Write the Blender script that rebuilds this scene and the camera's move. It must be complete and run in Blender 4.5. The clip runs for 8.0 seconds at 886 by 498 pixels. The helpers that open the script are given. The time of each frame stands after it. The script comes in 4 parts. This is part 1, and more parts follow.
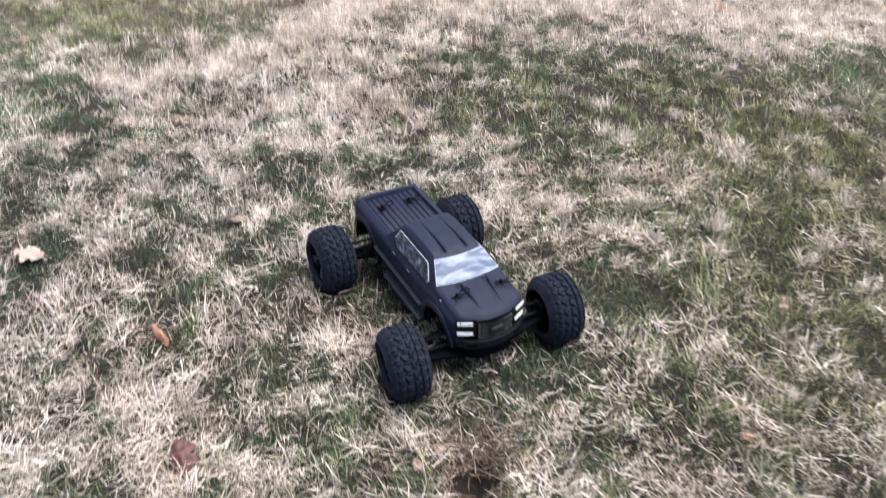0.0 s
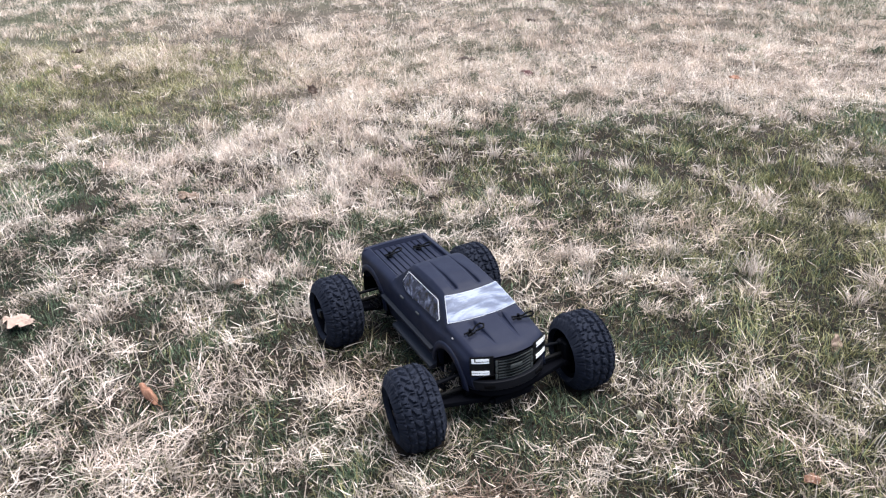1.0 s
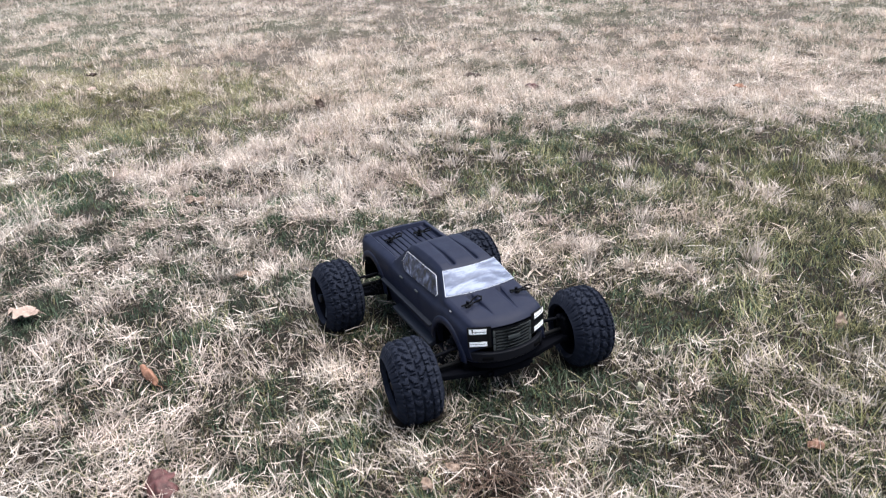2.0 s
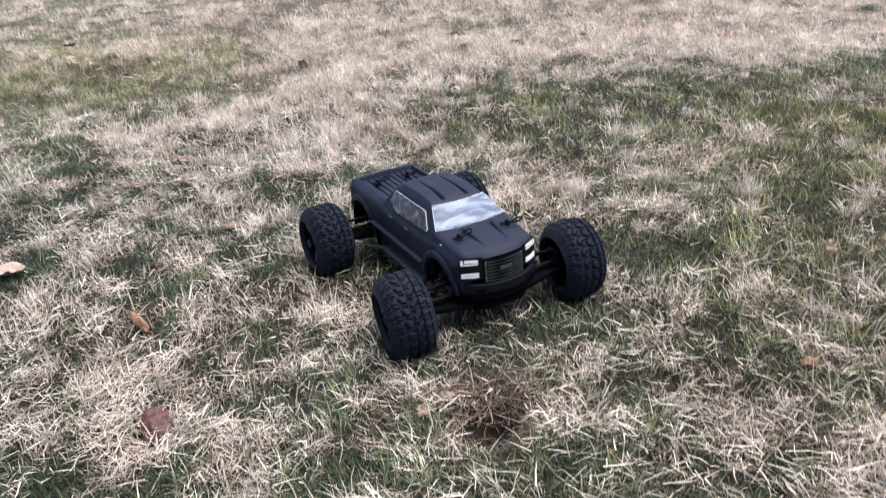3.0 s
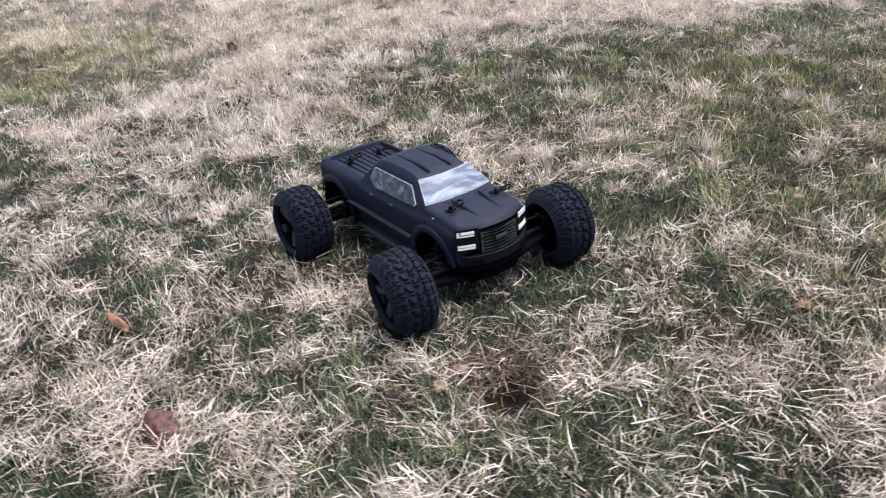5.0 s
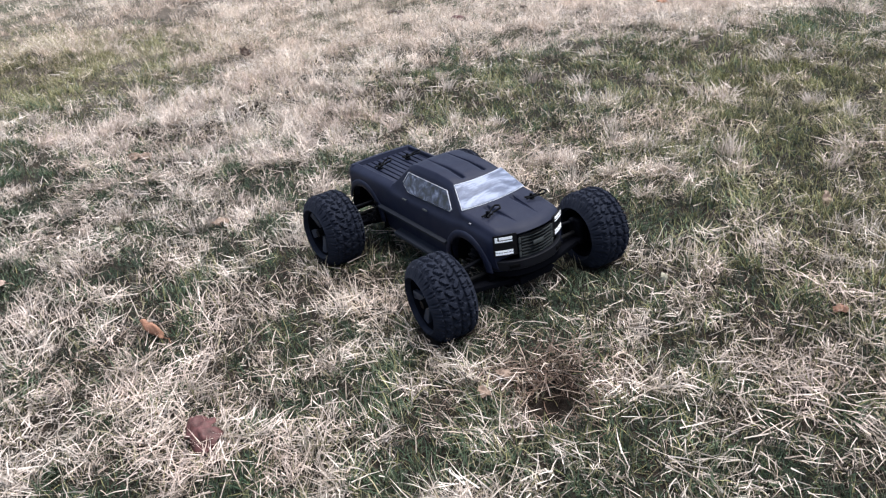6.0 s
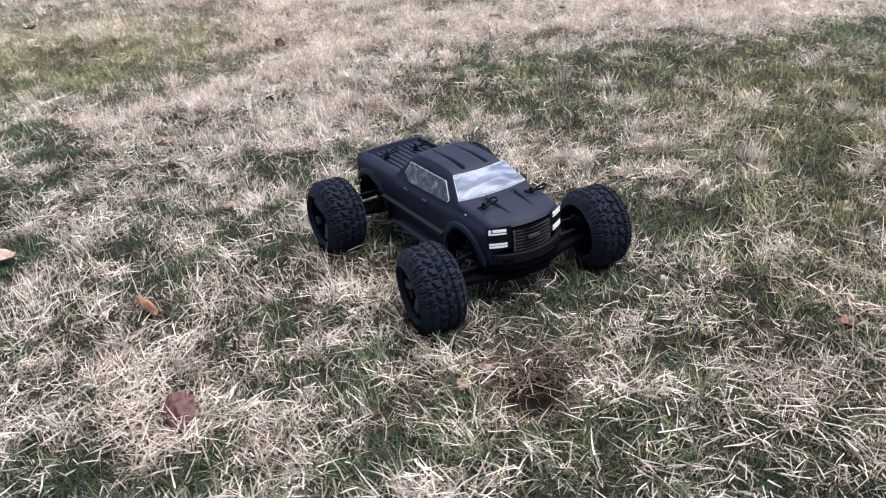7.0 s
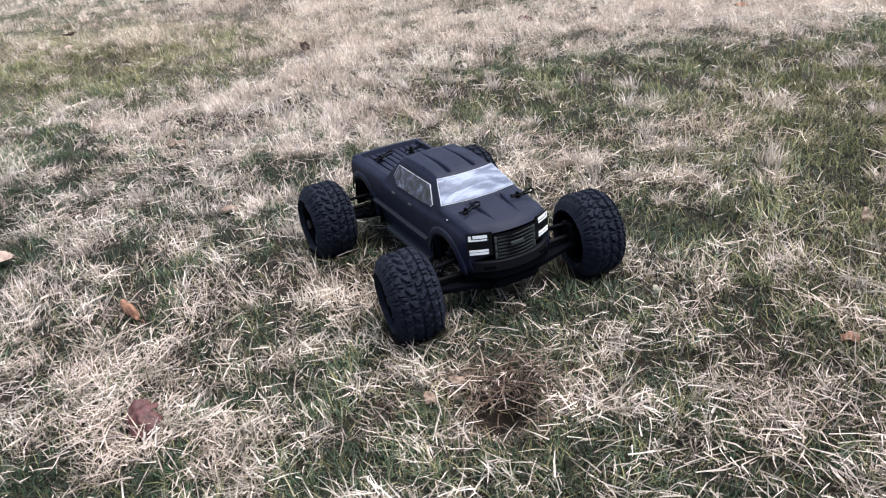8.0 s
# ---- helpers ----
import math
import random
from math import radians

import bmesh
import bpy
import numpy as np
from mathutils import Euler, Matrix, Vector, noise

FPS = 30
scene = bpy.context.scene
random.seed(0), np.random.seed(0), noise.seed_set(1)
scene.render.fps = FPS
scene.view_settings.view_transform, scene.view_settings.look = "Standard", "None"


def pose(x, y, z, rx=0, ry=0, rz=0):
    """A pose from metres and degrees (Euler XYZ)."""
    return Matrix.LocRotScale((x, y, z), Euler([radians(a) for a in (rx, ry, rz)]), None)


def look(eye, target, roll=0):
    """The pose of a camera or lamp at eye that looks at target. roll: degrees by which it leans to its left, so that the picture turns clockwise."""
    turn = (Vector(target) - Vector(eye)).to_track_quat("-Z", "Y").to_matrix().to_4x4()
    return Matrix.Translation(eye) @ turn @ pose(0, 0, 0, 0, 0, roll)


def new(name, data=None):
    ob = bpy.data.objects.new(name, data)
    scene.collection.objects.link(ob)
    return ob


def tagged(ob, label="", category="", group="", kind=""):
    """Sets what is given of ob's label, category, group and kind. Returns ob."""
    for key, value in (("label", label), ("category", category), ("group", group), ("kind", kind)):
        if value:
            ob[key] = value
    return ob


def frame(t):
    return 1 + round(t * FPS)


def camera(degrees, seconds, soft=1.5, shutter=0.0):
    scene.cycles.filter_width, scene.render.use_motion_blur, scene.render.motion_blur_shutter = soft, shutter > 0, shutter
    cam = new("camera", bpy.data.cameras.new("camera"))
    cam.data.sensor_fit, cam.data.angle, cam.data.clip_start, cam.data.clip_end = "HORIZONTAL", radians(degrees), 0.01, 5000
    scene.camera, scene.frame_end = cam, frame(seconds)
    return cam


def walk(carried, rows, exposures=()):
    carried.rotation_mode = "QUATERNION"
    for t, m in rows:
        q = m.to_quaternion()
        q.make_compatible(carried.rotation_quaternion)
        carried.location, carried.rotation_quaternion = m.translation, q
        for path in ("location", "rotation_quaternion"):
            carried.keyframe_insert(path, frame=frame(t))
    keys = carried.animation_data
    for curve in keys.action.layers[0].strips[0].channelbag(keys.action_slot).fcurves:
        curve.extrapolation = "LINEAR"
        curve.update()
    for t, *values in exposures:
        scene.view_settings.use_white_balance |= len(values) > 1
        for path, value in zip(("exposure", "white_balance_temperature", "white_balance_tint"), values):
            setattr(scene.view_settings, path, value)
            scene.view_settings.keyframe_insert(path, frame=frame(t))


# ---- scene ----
cam = camera(57.1, 8.0, soft=1.2, shutter=0.75)
PATH = [
    (0, (0.007, 0.014, 1.08), (0.002, 1.634, -0.093), 0.4),
    (0.5, (0.015, 0.035, 0.967), (-0.03, 1.759, -0.045), -2.0),
    (1, (0.036, 0.031, 0.874), (-0.035, 1.814, -0.031), -2.8),
    (1.2, (0.048, 0.023, 0.86), (-0.037, 1.812, -0.031), -2.9),
    (2.3, (0.063, -0.029, 0.748), (-0.038, 1.8, -0.056), -4.2),
    (2.5, (0.062, -0.032, 0.735), (-0.032, 1.791, -0.082), -4.4),
    (3, (0.057, -0.041, 0.708), (-0.025, 1.759, -0.16), -5.3),
    (3.5, (0.052, -0.045, 0.697), (-0.006, 1.737, -0.208), -6.3),
    (4, (0.029, -0.045, 0.694), (0.031, 1.726, -0.234), -5.8),
    (4.2, (0.014, -0.04, 0.695), (0.047, 1.727, -0.241), -5.5),
    (5.3, (-0.109, -0.019, 0.707), (0.024, 1.745, -0.227), -7.1),
    (5.5, (-0.13, -0.02, 0.707), (0.006, 1.744, -0.225), -7.2),
    (6, (-0.133, -0.012, 0.714), (-0.004, 1.755, -0.215), -6.7),
    (6.5, (-0.105, -0.017, 0.7), (-0.017, 1.757, -0.219), -5.8),
    (7, (-0.052, -0.012, 0.679), (-0.035, 1.769, -0.231), -5.6),
    (7.5, (0.011, 0.009, 0.662), (-0.044, 1.795, -0.236), -6.1),
    (8, (0.061, 0.031, 0.647), (-0.055, 1.821, -0.239), -7.0),
]
walk(cam, [(t, look(eye, target, roll)) for t, eye, target, roll in PATH],
     exposures=[(0.0, 2.02), (1.2, 1.94), (2.5, 1.82), (3.8, 1.735), (8.0, 1.735)])

# ---- light: an overcast winter day ----
SUN_ELEVATION, SUN_AZIMUTH = 74.0, 70.0
world = bpy.data.worlds.new("world")
scene.world = world
world.use_nodes = True
wn, wl = world.node_tree.nodes, world.node_tree.links
background = wn["Background"]
sky = wn.new("ShaderNodeTexSky")
sky.sky_type, sky.sun_disc = "NISHITA", False
sky.sun_elevation, sky.sun_rotation = radians(SUN_ELEVATION), radians(SUN_AZIMUTH)
sky.dust_density, sky.air_density = 1.6, 1.0
grey = wn.new("ShaderNodeRGBToBW")
cloud = wn.new("ShaderNodeMix")
cloud.data_type = "RGBA"
cloud.inputs[0].default_value = 0.30
wl.new(sky.outputs[0], grey.inputs[0])
wl.new(sky.outputs[0], cloud.inputs[6])
wl.new(grey.outputs[0], cloud.inputs[7])
wl.new(cloud.outputs[2], background.inputs[0])
background.inputs[1].default_value = 0.077

sun = new("sun", bpy.data.lights.new("sun", "SUN"))
sun.data.energy, sun.data.angle, sun.data.color = 2.3, radians(60), (1.0, 0.985, 0.965)
az, el = radians(SUN_AZIMUTH), radians(SUN_ELEVATION)
sun.matrix_world = look((8 * math.sin(az) * math.cos(el), 8 * math.cos(az) * math.cos(el), 8 * math.sin(el)), (0, 0, 0))


# ---- materials ----
def material(name, colour, rough=0.6, metal=0.0, spec=0.5):
    m = bpy.data.materials.new(name)
    m.use_nodes = True
    b = m.node_tree.nodes["Principled BSDF"]
    b.inputs["Base Color"].default_value = (*colour, 1)
    b.inputs["Roughness"].default_value = rough
    b.inputs["Metallic"].default_value = metal
    b.inputs["Specular IOR Level"].default_value = spec
    return m


def node(m, kind, **sockets):
    n = m.node_tree.nodes.new(kind)
    for key, value in sockets.items():
        n.inputs[key].default_value = value
    return n


def ramp(m, source, stops):
    r = m.node_tree.nodes.new("ShaderNodeValToRGB")
    while len(r.color_ramp.elements) < len(stops):
        r.color_ramp.elements.new(0.5)
    for e, (p, c) in zip(r.color_ramp.elements, stops):
        e.position, e.color = p, (*c, 1)
    m.node_tree.links.new(source, r.inputs[0])
    return r.outputs[0]


def noise_at(m, scale, detail=4.0, rough=0.6):
    c = m.node_tree.nodes.new("ShaderNodeTexCoord")
    n = node(m, "ShaderNodeTexNoise", Scale=scale, Detail=detail, Roughness=rough)
    m.node_tree.links.new(c.outputs["Object"], n.inputs["Vector"])
    return n.outputs[0]


def mixed(m, factor, a, b, blend="MIX"):
    x = m.node_tree.nodes.new("ShaderNodeMix")
    x.data_type, x.blend_type = "RGBA", blend
    for socket, value in ((x.inputs[0], factor), (x.inputs[6], a), (x.inputs[7], b)):
        if isinstance(value, (int, float)):
            socket.default_value = value
        elif isinstance(value, tuple):
            socket.default_value = (*value, 1)
        else:
            m.node_tree.links.new(value, socket)
    return x.outputs[2]


def bump(m, height, strength, distance):
    n = node(m, "ShaderNodeBump", Strength=strength, Distance=distance)
    m.node_tree.links.new(height, n.inputs["Height"])
    m.node_tree.links.new(n.outputs[0], m.node_tree.nodes["Principled BSDF"].inputs["Normal"])


def base(m, colour):
    m.node_tree.links.new(colour, m.node_tree.nodes["Principled BSDF"].inputs["Base Color"])


def gloss(m, value):
    m.node_tree.links.new(value, m.node_tree.nodes["Principled BSDF"].inputs["Roughness"])


def blade_material(name, stops, patch, worn=(0.56, 0.56, 0.54)):
    """Grass: every blade takes its own tone, and broad patches shift it."""
    m = material(name, (0.4, 0.3, 0.2), 0.55, 0, 0.35)
    island = m.node_tree.nodes.new("ShaderNodeNewGeometry").outputs["Random Per Island"]
    clump = m.node_tree.nodes.new("ShaderNodeAttribute")
    clump.attribute_name = "clump"
    both = node(m, "ShaderNodeMath")
    both.operation = "ADD"
    m.node_tree.links.new(island, both.inputs[0])
    m.node_tree.links.new(clump.outputs["Fac"], both.inputs[1])
    spread = node(m, "ShaderNodeMapRange")
    spread.inputs["From Min"].default_value, spread.inputs["From Max"].default_value = 0.25, 1.75
    m.node_tree.links.new(both.outputs[0], spread.inputs["Value"])
    tone = ramp(m, spread.outputs[0], stops)
    broad = ramp(m, noise_at(m, 3.0, 4), [(0.38, (1, 1, 1)), (0.68, patch)])
    fine = ramp(m, noise_at(m, 260, 2), [(0.3, (0.72, 0.7, 0.66)), (0.65, (1, 1, 1))])
    tuft = ramp(m, noise_at(m, 17, 3), [(0.40, worn), (0.56, (1, 1, 1))])
    base(m, mixed(m, 1.0, mixed(m, 1.0, mixed(m, 1.0, tone, broad, "MULTIPLY"), fine, "MULTIPLY"), tuft, "MULTIPLY"))
    b = m.node_tree.nodes["Principled BSDF"]
    thin = node(m, "ShaderNodeBsdfTranslucent")
    m.node_tree.links.new(tone, thin.inputs[0])
    x = node(m, "ShaderNodeMixShader", Fac=0.15)
    out = m.node_tree.nodes["Material Output"]
    m.node_tree.links.new(b.outputs[0], x.inputs[1])
    m.node_tree.links.new(thin.outputs[0], x.inputs[2])
    m.node_tree.links.new(x.outputs[0], out.inputs[0])
    return m


STRAW = blade_material("straw", [(0.0, (0.15, 0.120, 0.095)), (0.16, (0.36, 0.300, 0.252)), (0.40, (0.650, 0.566, 0.510)), (1.0, (0.95, 0.866, 0.810))], (0.86, 0.78, 0.76))
TAN = blade_material("tan_grass", [(0.0, (0.13, 0.115, 0.06)), (0.4, (0.31, 0.285, 0.16)), (0.8, (0.50, 0.425, 0.300)), (1.0, (0.72, 0.625, 0.485))], (0.8, 0.84, 0.72))
WARM = blade_material("warm_straw", [(0.0, (0.20, 0.150, 0.112)), (0.2, (0.48, 0.385, 0.315)), (0.45, (0.72, 0.605, 0.520)), (1.0, (0.96, 0.852, 0.768))], (0.88, 0.80, 0.76))
GREEN = blade_material("green_grass", [(0.0, (0.021, 0.033, 0.021)), (0.4, (0.053, 0.092, 0.053)), (0.75, (0.126, 0.180, 0.106)), (1.0, (0.285, 0.322, 0.220))], (0.75, 0.9, 0.85))
OLIVE = blade_material("olive_grass", [(0.0, (0.050, 0.058, 0.025)), (0.4, (0.168, 0.164, 0.072)), (0.75, (0.37, 0.340, 0.170)), (1.0, (0.58, 0.54, 0.31))], (0.85, 0.92, 0.8))
# thatch and short shoots are toned dark to give the gaps their shade
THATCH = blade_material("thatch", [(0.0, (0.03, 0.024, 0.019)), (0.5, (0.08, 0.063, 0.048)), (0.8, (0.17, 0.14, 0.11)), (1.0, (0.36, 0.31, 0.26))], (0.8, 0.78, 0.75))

BROWN = blade_material("brown_grass", [(0.0, (0.05, 0.030, 0.022)), (0.5, (0.16, 0.105, 0.08)), (0.85, (0.34, 0.25, 0.20)), (1.0, (0.55, 0.45, 0.38))], (0.85, 0.8, 0.78))
SHADED_SHORT = blade_material("short_grass", [(0.0, (0.008, 0.011, 0.007)), (0.5, (0.021, 0.031, 0.020)), (0.85, (0.05, 0.06, 0.038)), (1.0, (0.16, 0.155, 0.11))], (0.8, 0.85, 0.8))

SOIL = material("soil", (0.06, 0.045, 0.03), 0.95, 0, 0.2)
place = SOIL.node_tree.nodes.new("ShaderNodeTexCoord").outputs["Object"]
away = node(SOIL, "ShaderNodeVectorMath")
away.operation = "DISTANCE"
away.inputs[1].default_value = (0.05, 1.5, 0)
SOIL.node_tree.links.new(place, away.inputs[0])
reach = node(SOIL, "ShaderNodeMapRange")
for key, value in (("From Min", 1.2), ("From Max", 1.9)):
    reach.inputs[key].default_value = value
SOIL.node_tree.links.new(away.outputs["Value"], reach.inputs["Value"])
# near soil darkened for the shade between blades; farther out lawn tones take over
shaded_soil = ramp(SOIL, noise_at(SOIL, 60, 5), [(0.3, (0.008, 0.006, 0.005)), (0.7, (0.030, 0.022, 0.016))])
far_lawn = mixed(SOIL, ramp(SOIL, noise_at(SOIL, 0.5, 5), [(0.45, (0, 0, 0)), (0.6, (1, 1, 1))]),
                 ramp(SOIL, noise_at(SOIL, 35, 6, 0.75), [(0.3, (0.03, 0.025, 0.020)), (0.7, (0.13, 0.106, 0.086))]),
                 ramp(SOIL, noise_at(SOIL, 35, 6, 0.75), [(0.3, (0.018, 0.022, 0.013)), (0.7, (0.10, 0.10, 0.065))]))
base(SOIL, mixed(SOIL, reach.outputs[0], shaded_soil, far_lawn))
bump(SOIL, noise_at(SOIL, 140, 5), 0.8, 0.01)

PAINT = material("matte_black_paint", (0.016, 0.016, 0.019), 0.5, 0, 0.18)
base(PAINT, mixed(PAINT, ramp(PAINT, noise_at(PAINT, 45, 6, 0.7), [(0.52, (0, 0, 0)), (0.75, (0.35, 0.35, 0.35))]), (0.0070, 0.0095, 0.0235), (0.017, 0.021, 0.038)))
gloss(PAINT, ramp(PAINT, noise_at(PAINT, 30, 5), [(0.3, (0.52, 0.52, 0.52)), (0.7, (0.68, 0.68, 0.68))]))
bump(PAINT, noise_at(PAINT, 900, 2), 0.12, 0.0006)
TRIM = material("gloss_black_trim", (0.004, 0.0045, 0.006), 0.35, 0, 0.15)
# moulding and step, a little lighter than the body paint
STEP = material("light_charcoal_plastic", (0.013, 0.015, 0.022), 0.6, 0, 0.2)
STEP_TOP = material("dark_grey_plastic", (0.024, 0.027, 0.037), 0.6, 0, 0.2)
BUMPER = material("satin_black_bumper", (0.0052, 0.0057, 0.0085), 0.5, 0, 0.12)
PALE_MARK = material("pale_fender_mark", (0.20, 0.20, 0.22), 0.5)
SLOT = material("black_slot", (0.002, 0.002, 0.0025), 0.9, 0, 0.05)
RUBBER = material("tyre_rubber", (0.018, 0.018, 0.02), 0.85, 0, 0.10)
base(RUBBER, mixed(RUBBER, ramp(RUBBER, noise_at(RUBBER, 55, 6, 0.7), [(0.45, (0, 0, 0)), (0.75, (0.5, 0.5, 0.5))]), (0.0092, 0.0115, 0.0200), (0.028, 0.032, 0.045)))
bump(RUBBER, noise_at(RUBBER, 600, 3), 0.25, 0.0008)
PLASTIC = material("black_plastic", (0.02, 0.02, 0.022), 0.6, 0, 0.03)
base(PLASTIC, mixed(PLASTIC, ramp(PLASTIC, noise_at(PLASTIC, 70, 5), [(0.45, (0, 0, 0)), (0.8, (0.6, 0.6, 0.6))]), (0.0022, 0.0025, 0.004), (0.0065, 0.007, 0.0100)))
RIM = material("satin_grey_rim", (0.036, 0.041, 0.056), 0.45, 0.0, 0.2)
ARM = material("black_nylon", (0.0038, 0.0041, 0.0058), 0.7, 0, 0.0)
DARK_STEEL = material("black_oxide_clip", (0.0035, 0.0036, 0.0042), 0.5, 0.0, 0.06)
WHITE = material("white_lamp_film", (0.95, 0.96, 0.98), 0.3)
EDGING = material("clear_window_edge", (0.60, 0.61, 0.66), 0.4)
SCREEN_EDGE = material("bright_screen_edge", (0.29, 0.32, 0.38), 0.4)
GREYBAR = material("grey_grille_film", (0.040, 0.046, 0.048), 0.45, 0, 0.3)


def streaks(m, across, along, turn):
    """Fine streaks drawn out in one direction."""
    c = m.node_tree.nodes.new("ShaderNodeTexCoord")
    g = m.node_tree.nodes.new("ShaderNodeMapping")
    g.inputs["Rotation"].default_value = (0, 0, radians(turn))
    g.inputs["Scale"].default_value = (across, along, along)
    n = node(m, "ShaderNodeTexNoise", Scale=1.0, Detail=4.0, Roughness=0.6, Distortion=0.4)
    m.node_tree.links.new(c.outputs["Object"], g.inputs[0])
    m.node_tree.links.new(g.outputs[0], n.inputs["Vector"])
    return n.outputs[0]


# pale streaks in the panes' base colour stand for sky reflections
SMOKE = material("smoked_side_window", (0.12, 0.13, 0.15), 0.2, 0.1, 0.35)
base(SMOKE, ramp(SMOKE, streaks(SMOKE, 20, 70, 20), [(0.38, (0.012, 0.015, 0.024)), (0.54, (0.042, 0.050, 0.086)), (0.72, (0.20, 0.23, 0.33))]))
gloss(SMOKE, ramp(SMOKE, streaks(SMOKE, 30, 90, 20), [(0.3, (0.08, 0.08, 0.08)), (0.7, (0.28, 0.28, 0.28))]))
SILVER = material("silver_window_film", (0.5, 0.55, 0.64), 0.3, 0.15, 0.36)
base(SILVER, ramp(SILVER, streaks(SILVER, 18, 75, 55), [(0.36, (0.034, 0.045, 0.082)), (0.49, (0.062, 0.079, 0.130)), (0.62, (0.160, 0.188, 0.262))]))
gloss(SILVER, ramp(SILVER, streaks(SILVER, 26, 90, 55), [(0.3, (0.34, 0.34, 0.34)), (0.7, (0.56, 0.56, 0.56))]))
bump(SILVER, streaks(SILVER, 10, 45, 55), 0.15, 0.003)


def leaf_material(name, a, b):
    m = material(name, a, 0.6, 0, 0.3)
    base(m, ramp(m, noise_at(m, 90, 5), [(0.3, a), (0.7, b)]))
    bump(m, noise_at(m, 200, 3), 0.5, 0.002)
    return m


LEAF_ORANGE = leaf_material("orange_leaf", (0.13, 0.058, 0.034), (0.34, 0.175, 0.115))
LEAF_RUST = leaf_material("rusty_leaf", (0.10, 0.050, 0.032), (0.21, 0.112, 0.076))
LEAF_RED = leaf_material("red_brown_leaf", (0.032, 0.013, 0.012), (0.122, 0.050, 0.048))
LEAF_PALE = leaf_material("pale_leaf", (0.22, 0.155, 0.125), (0.37, 0.28, 0.235))
LEAF_PINK = leaf_material("dull_tan_leaf", (0.115, 0.078, 0.058), (0.24, 0.172, 0.132))
CREAM = leaf_material("cream_seed", (0.18, 0.17, 0.12), (0.34, 0.325, 0.25))
LEAF_DARK = leaf_material("dark_leaf", (0.020, 0.012, 0.009), (0.06, 0.036, 0.026))


# ---- mesh helpers ----
def mesh_of(name, bm, mat, smooth=35):
    bmesh.ops.recalc_face_normals(bm, faces=bm.faces)
    me = bpy.data.meshes.new(name)
    bm.to_mesh(me)
    bm.free()
    for m in (mat if isinstance(mat, (list, tuple)) else [mat]):
        me.materials.append(m)
    if smooth:
        me.polygons.foreach_set("use_smooth", [True] * len(me.polygons))
        me.set_sharp_from_angle(angle=radians(smooth))
    return me


def part(name, bm, mat, parent, label="", at=None, smooth=35):
    """One mesh object under a thing or a part."""
    ob = new(name, mesh_of(name, bm, mat, smooth))
    ob.parent = parent
    if at is not None:
        ob.matrix_basis = at
    return tagged(ob, label)


def block(bm, size, at=(0, 0, 0), turn=(0, 0, 0), bevel=0.0, taper=1.0):
    """A box, its top narrowed by taper, with bevelled edges."""
    made = bmesh.ops.create_cube(bm, size=1.0)["verts"]
    for v in made:
        k = taper if v.co.z > 0 else 1.0
        v.co = Vector((v.co.x * size[0] * k, v.co.y * size[1] * k, v.co.z * size[2]))
    if bevel:
        edges = {e for v in made for e in v.link_edges}
        made = bmesh.ops.bevel(bm, geom=list(edges), offset=bevel, segments=2, affect="EDGES", profile=0.5)["verts"]
        made = list({v for v in made})
    bmesh.ops.transform(bm, matrix=pose(*at, *turn), verts=made)
    return made


def rod(bm, a, b, r, r2=None, sides=12):
    """A cylinder or cone from a to b."""
    a, b = Vector(a), Vector(b)
    m = Matrix.Translation((a + b) / 2) @ (b - a).to_track_quat("Z", "Y").to_matrix().to_4x4()
    return bmesh.ops.create_cone(bm, cap_ends=True, segments=sides, radius1=r, radius2=r if r2 is None else r2, depth=(b - a).length, matrix=m)["verts"]


def tube(bm, points, r, sides=6):
    """A bent wire through points."""
    rings = []
    points = [Vector(p) for p in points]
    for i, p in enumerate(points):
        d = (points[min(i + 1, len(points) - 1)] - points[max(i - 1, 0)]).normalized()
        q = d.to_track_quat("Z", "Y")
        rings.append([bm.verts.new(p + q @ Vector((r * math.cos(a), r * math.sin(a), 0))) for a in np.linspace(0, 2 * math.pi, sides, endpoint=False)])
    for u, v in zip(rings, rings[1:]):
        for i in range(sides):
            bm.faces.new((u[i], u[(i + 1) % sides], v[(i + 1) % sides], v[i]))
    bm.faces.new(rings[0][::-1])
    bm.faces.new(rings[-1])


def slab(bm, outline, depth):
    """A flat plate: outline of corners, thickened along depth."""
    a = [bm.verts.new(p) for p in outline]
    b = [bm.verts.new(Vector(p) + Vector(depth)) for p in outline]
    bm.faces.new(a)
    bm.faces.new(b[::-1])
    for i in range(len(a)):
        j = (i + 1) % len(a)
        bm.faces.new((a[j], a[i], b[i], b[j]))


# ---- the lawn's lie ----
LATTICE = np.random.default_rng(5).random((64, 64))


def wave(x, y, size, seed=0):
    """Smooth random field from 0 to 1 with lumps of that size in metres."""
    u, v = np.asarray(x, float) / size + 17.3 * seed + 400, np.asarray(y, float) / size + 9.1 * seed + 400
    i, j = np.floor(u).astype(int), np.floor(v).astype(int)
    a, b = u - i, v - j
    a, b = a * a * (3 - 2 * a), b * b * (3 - 2 * b)
    g = lambda p, q: LATTICE[p % 64, q % 64]
    return (g(i, j) * (1 - a) + g(i + 1, j) * a) * (1 - b) + (g(i, j + 1) * (1 - a) + g(i + 1, j + 1) * a) * b


HOLES = [(0.054, 0.868, 0.036, 0.070), (0.325, 0.94, 0.015, 0.012)]


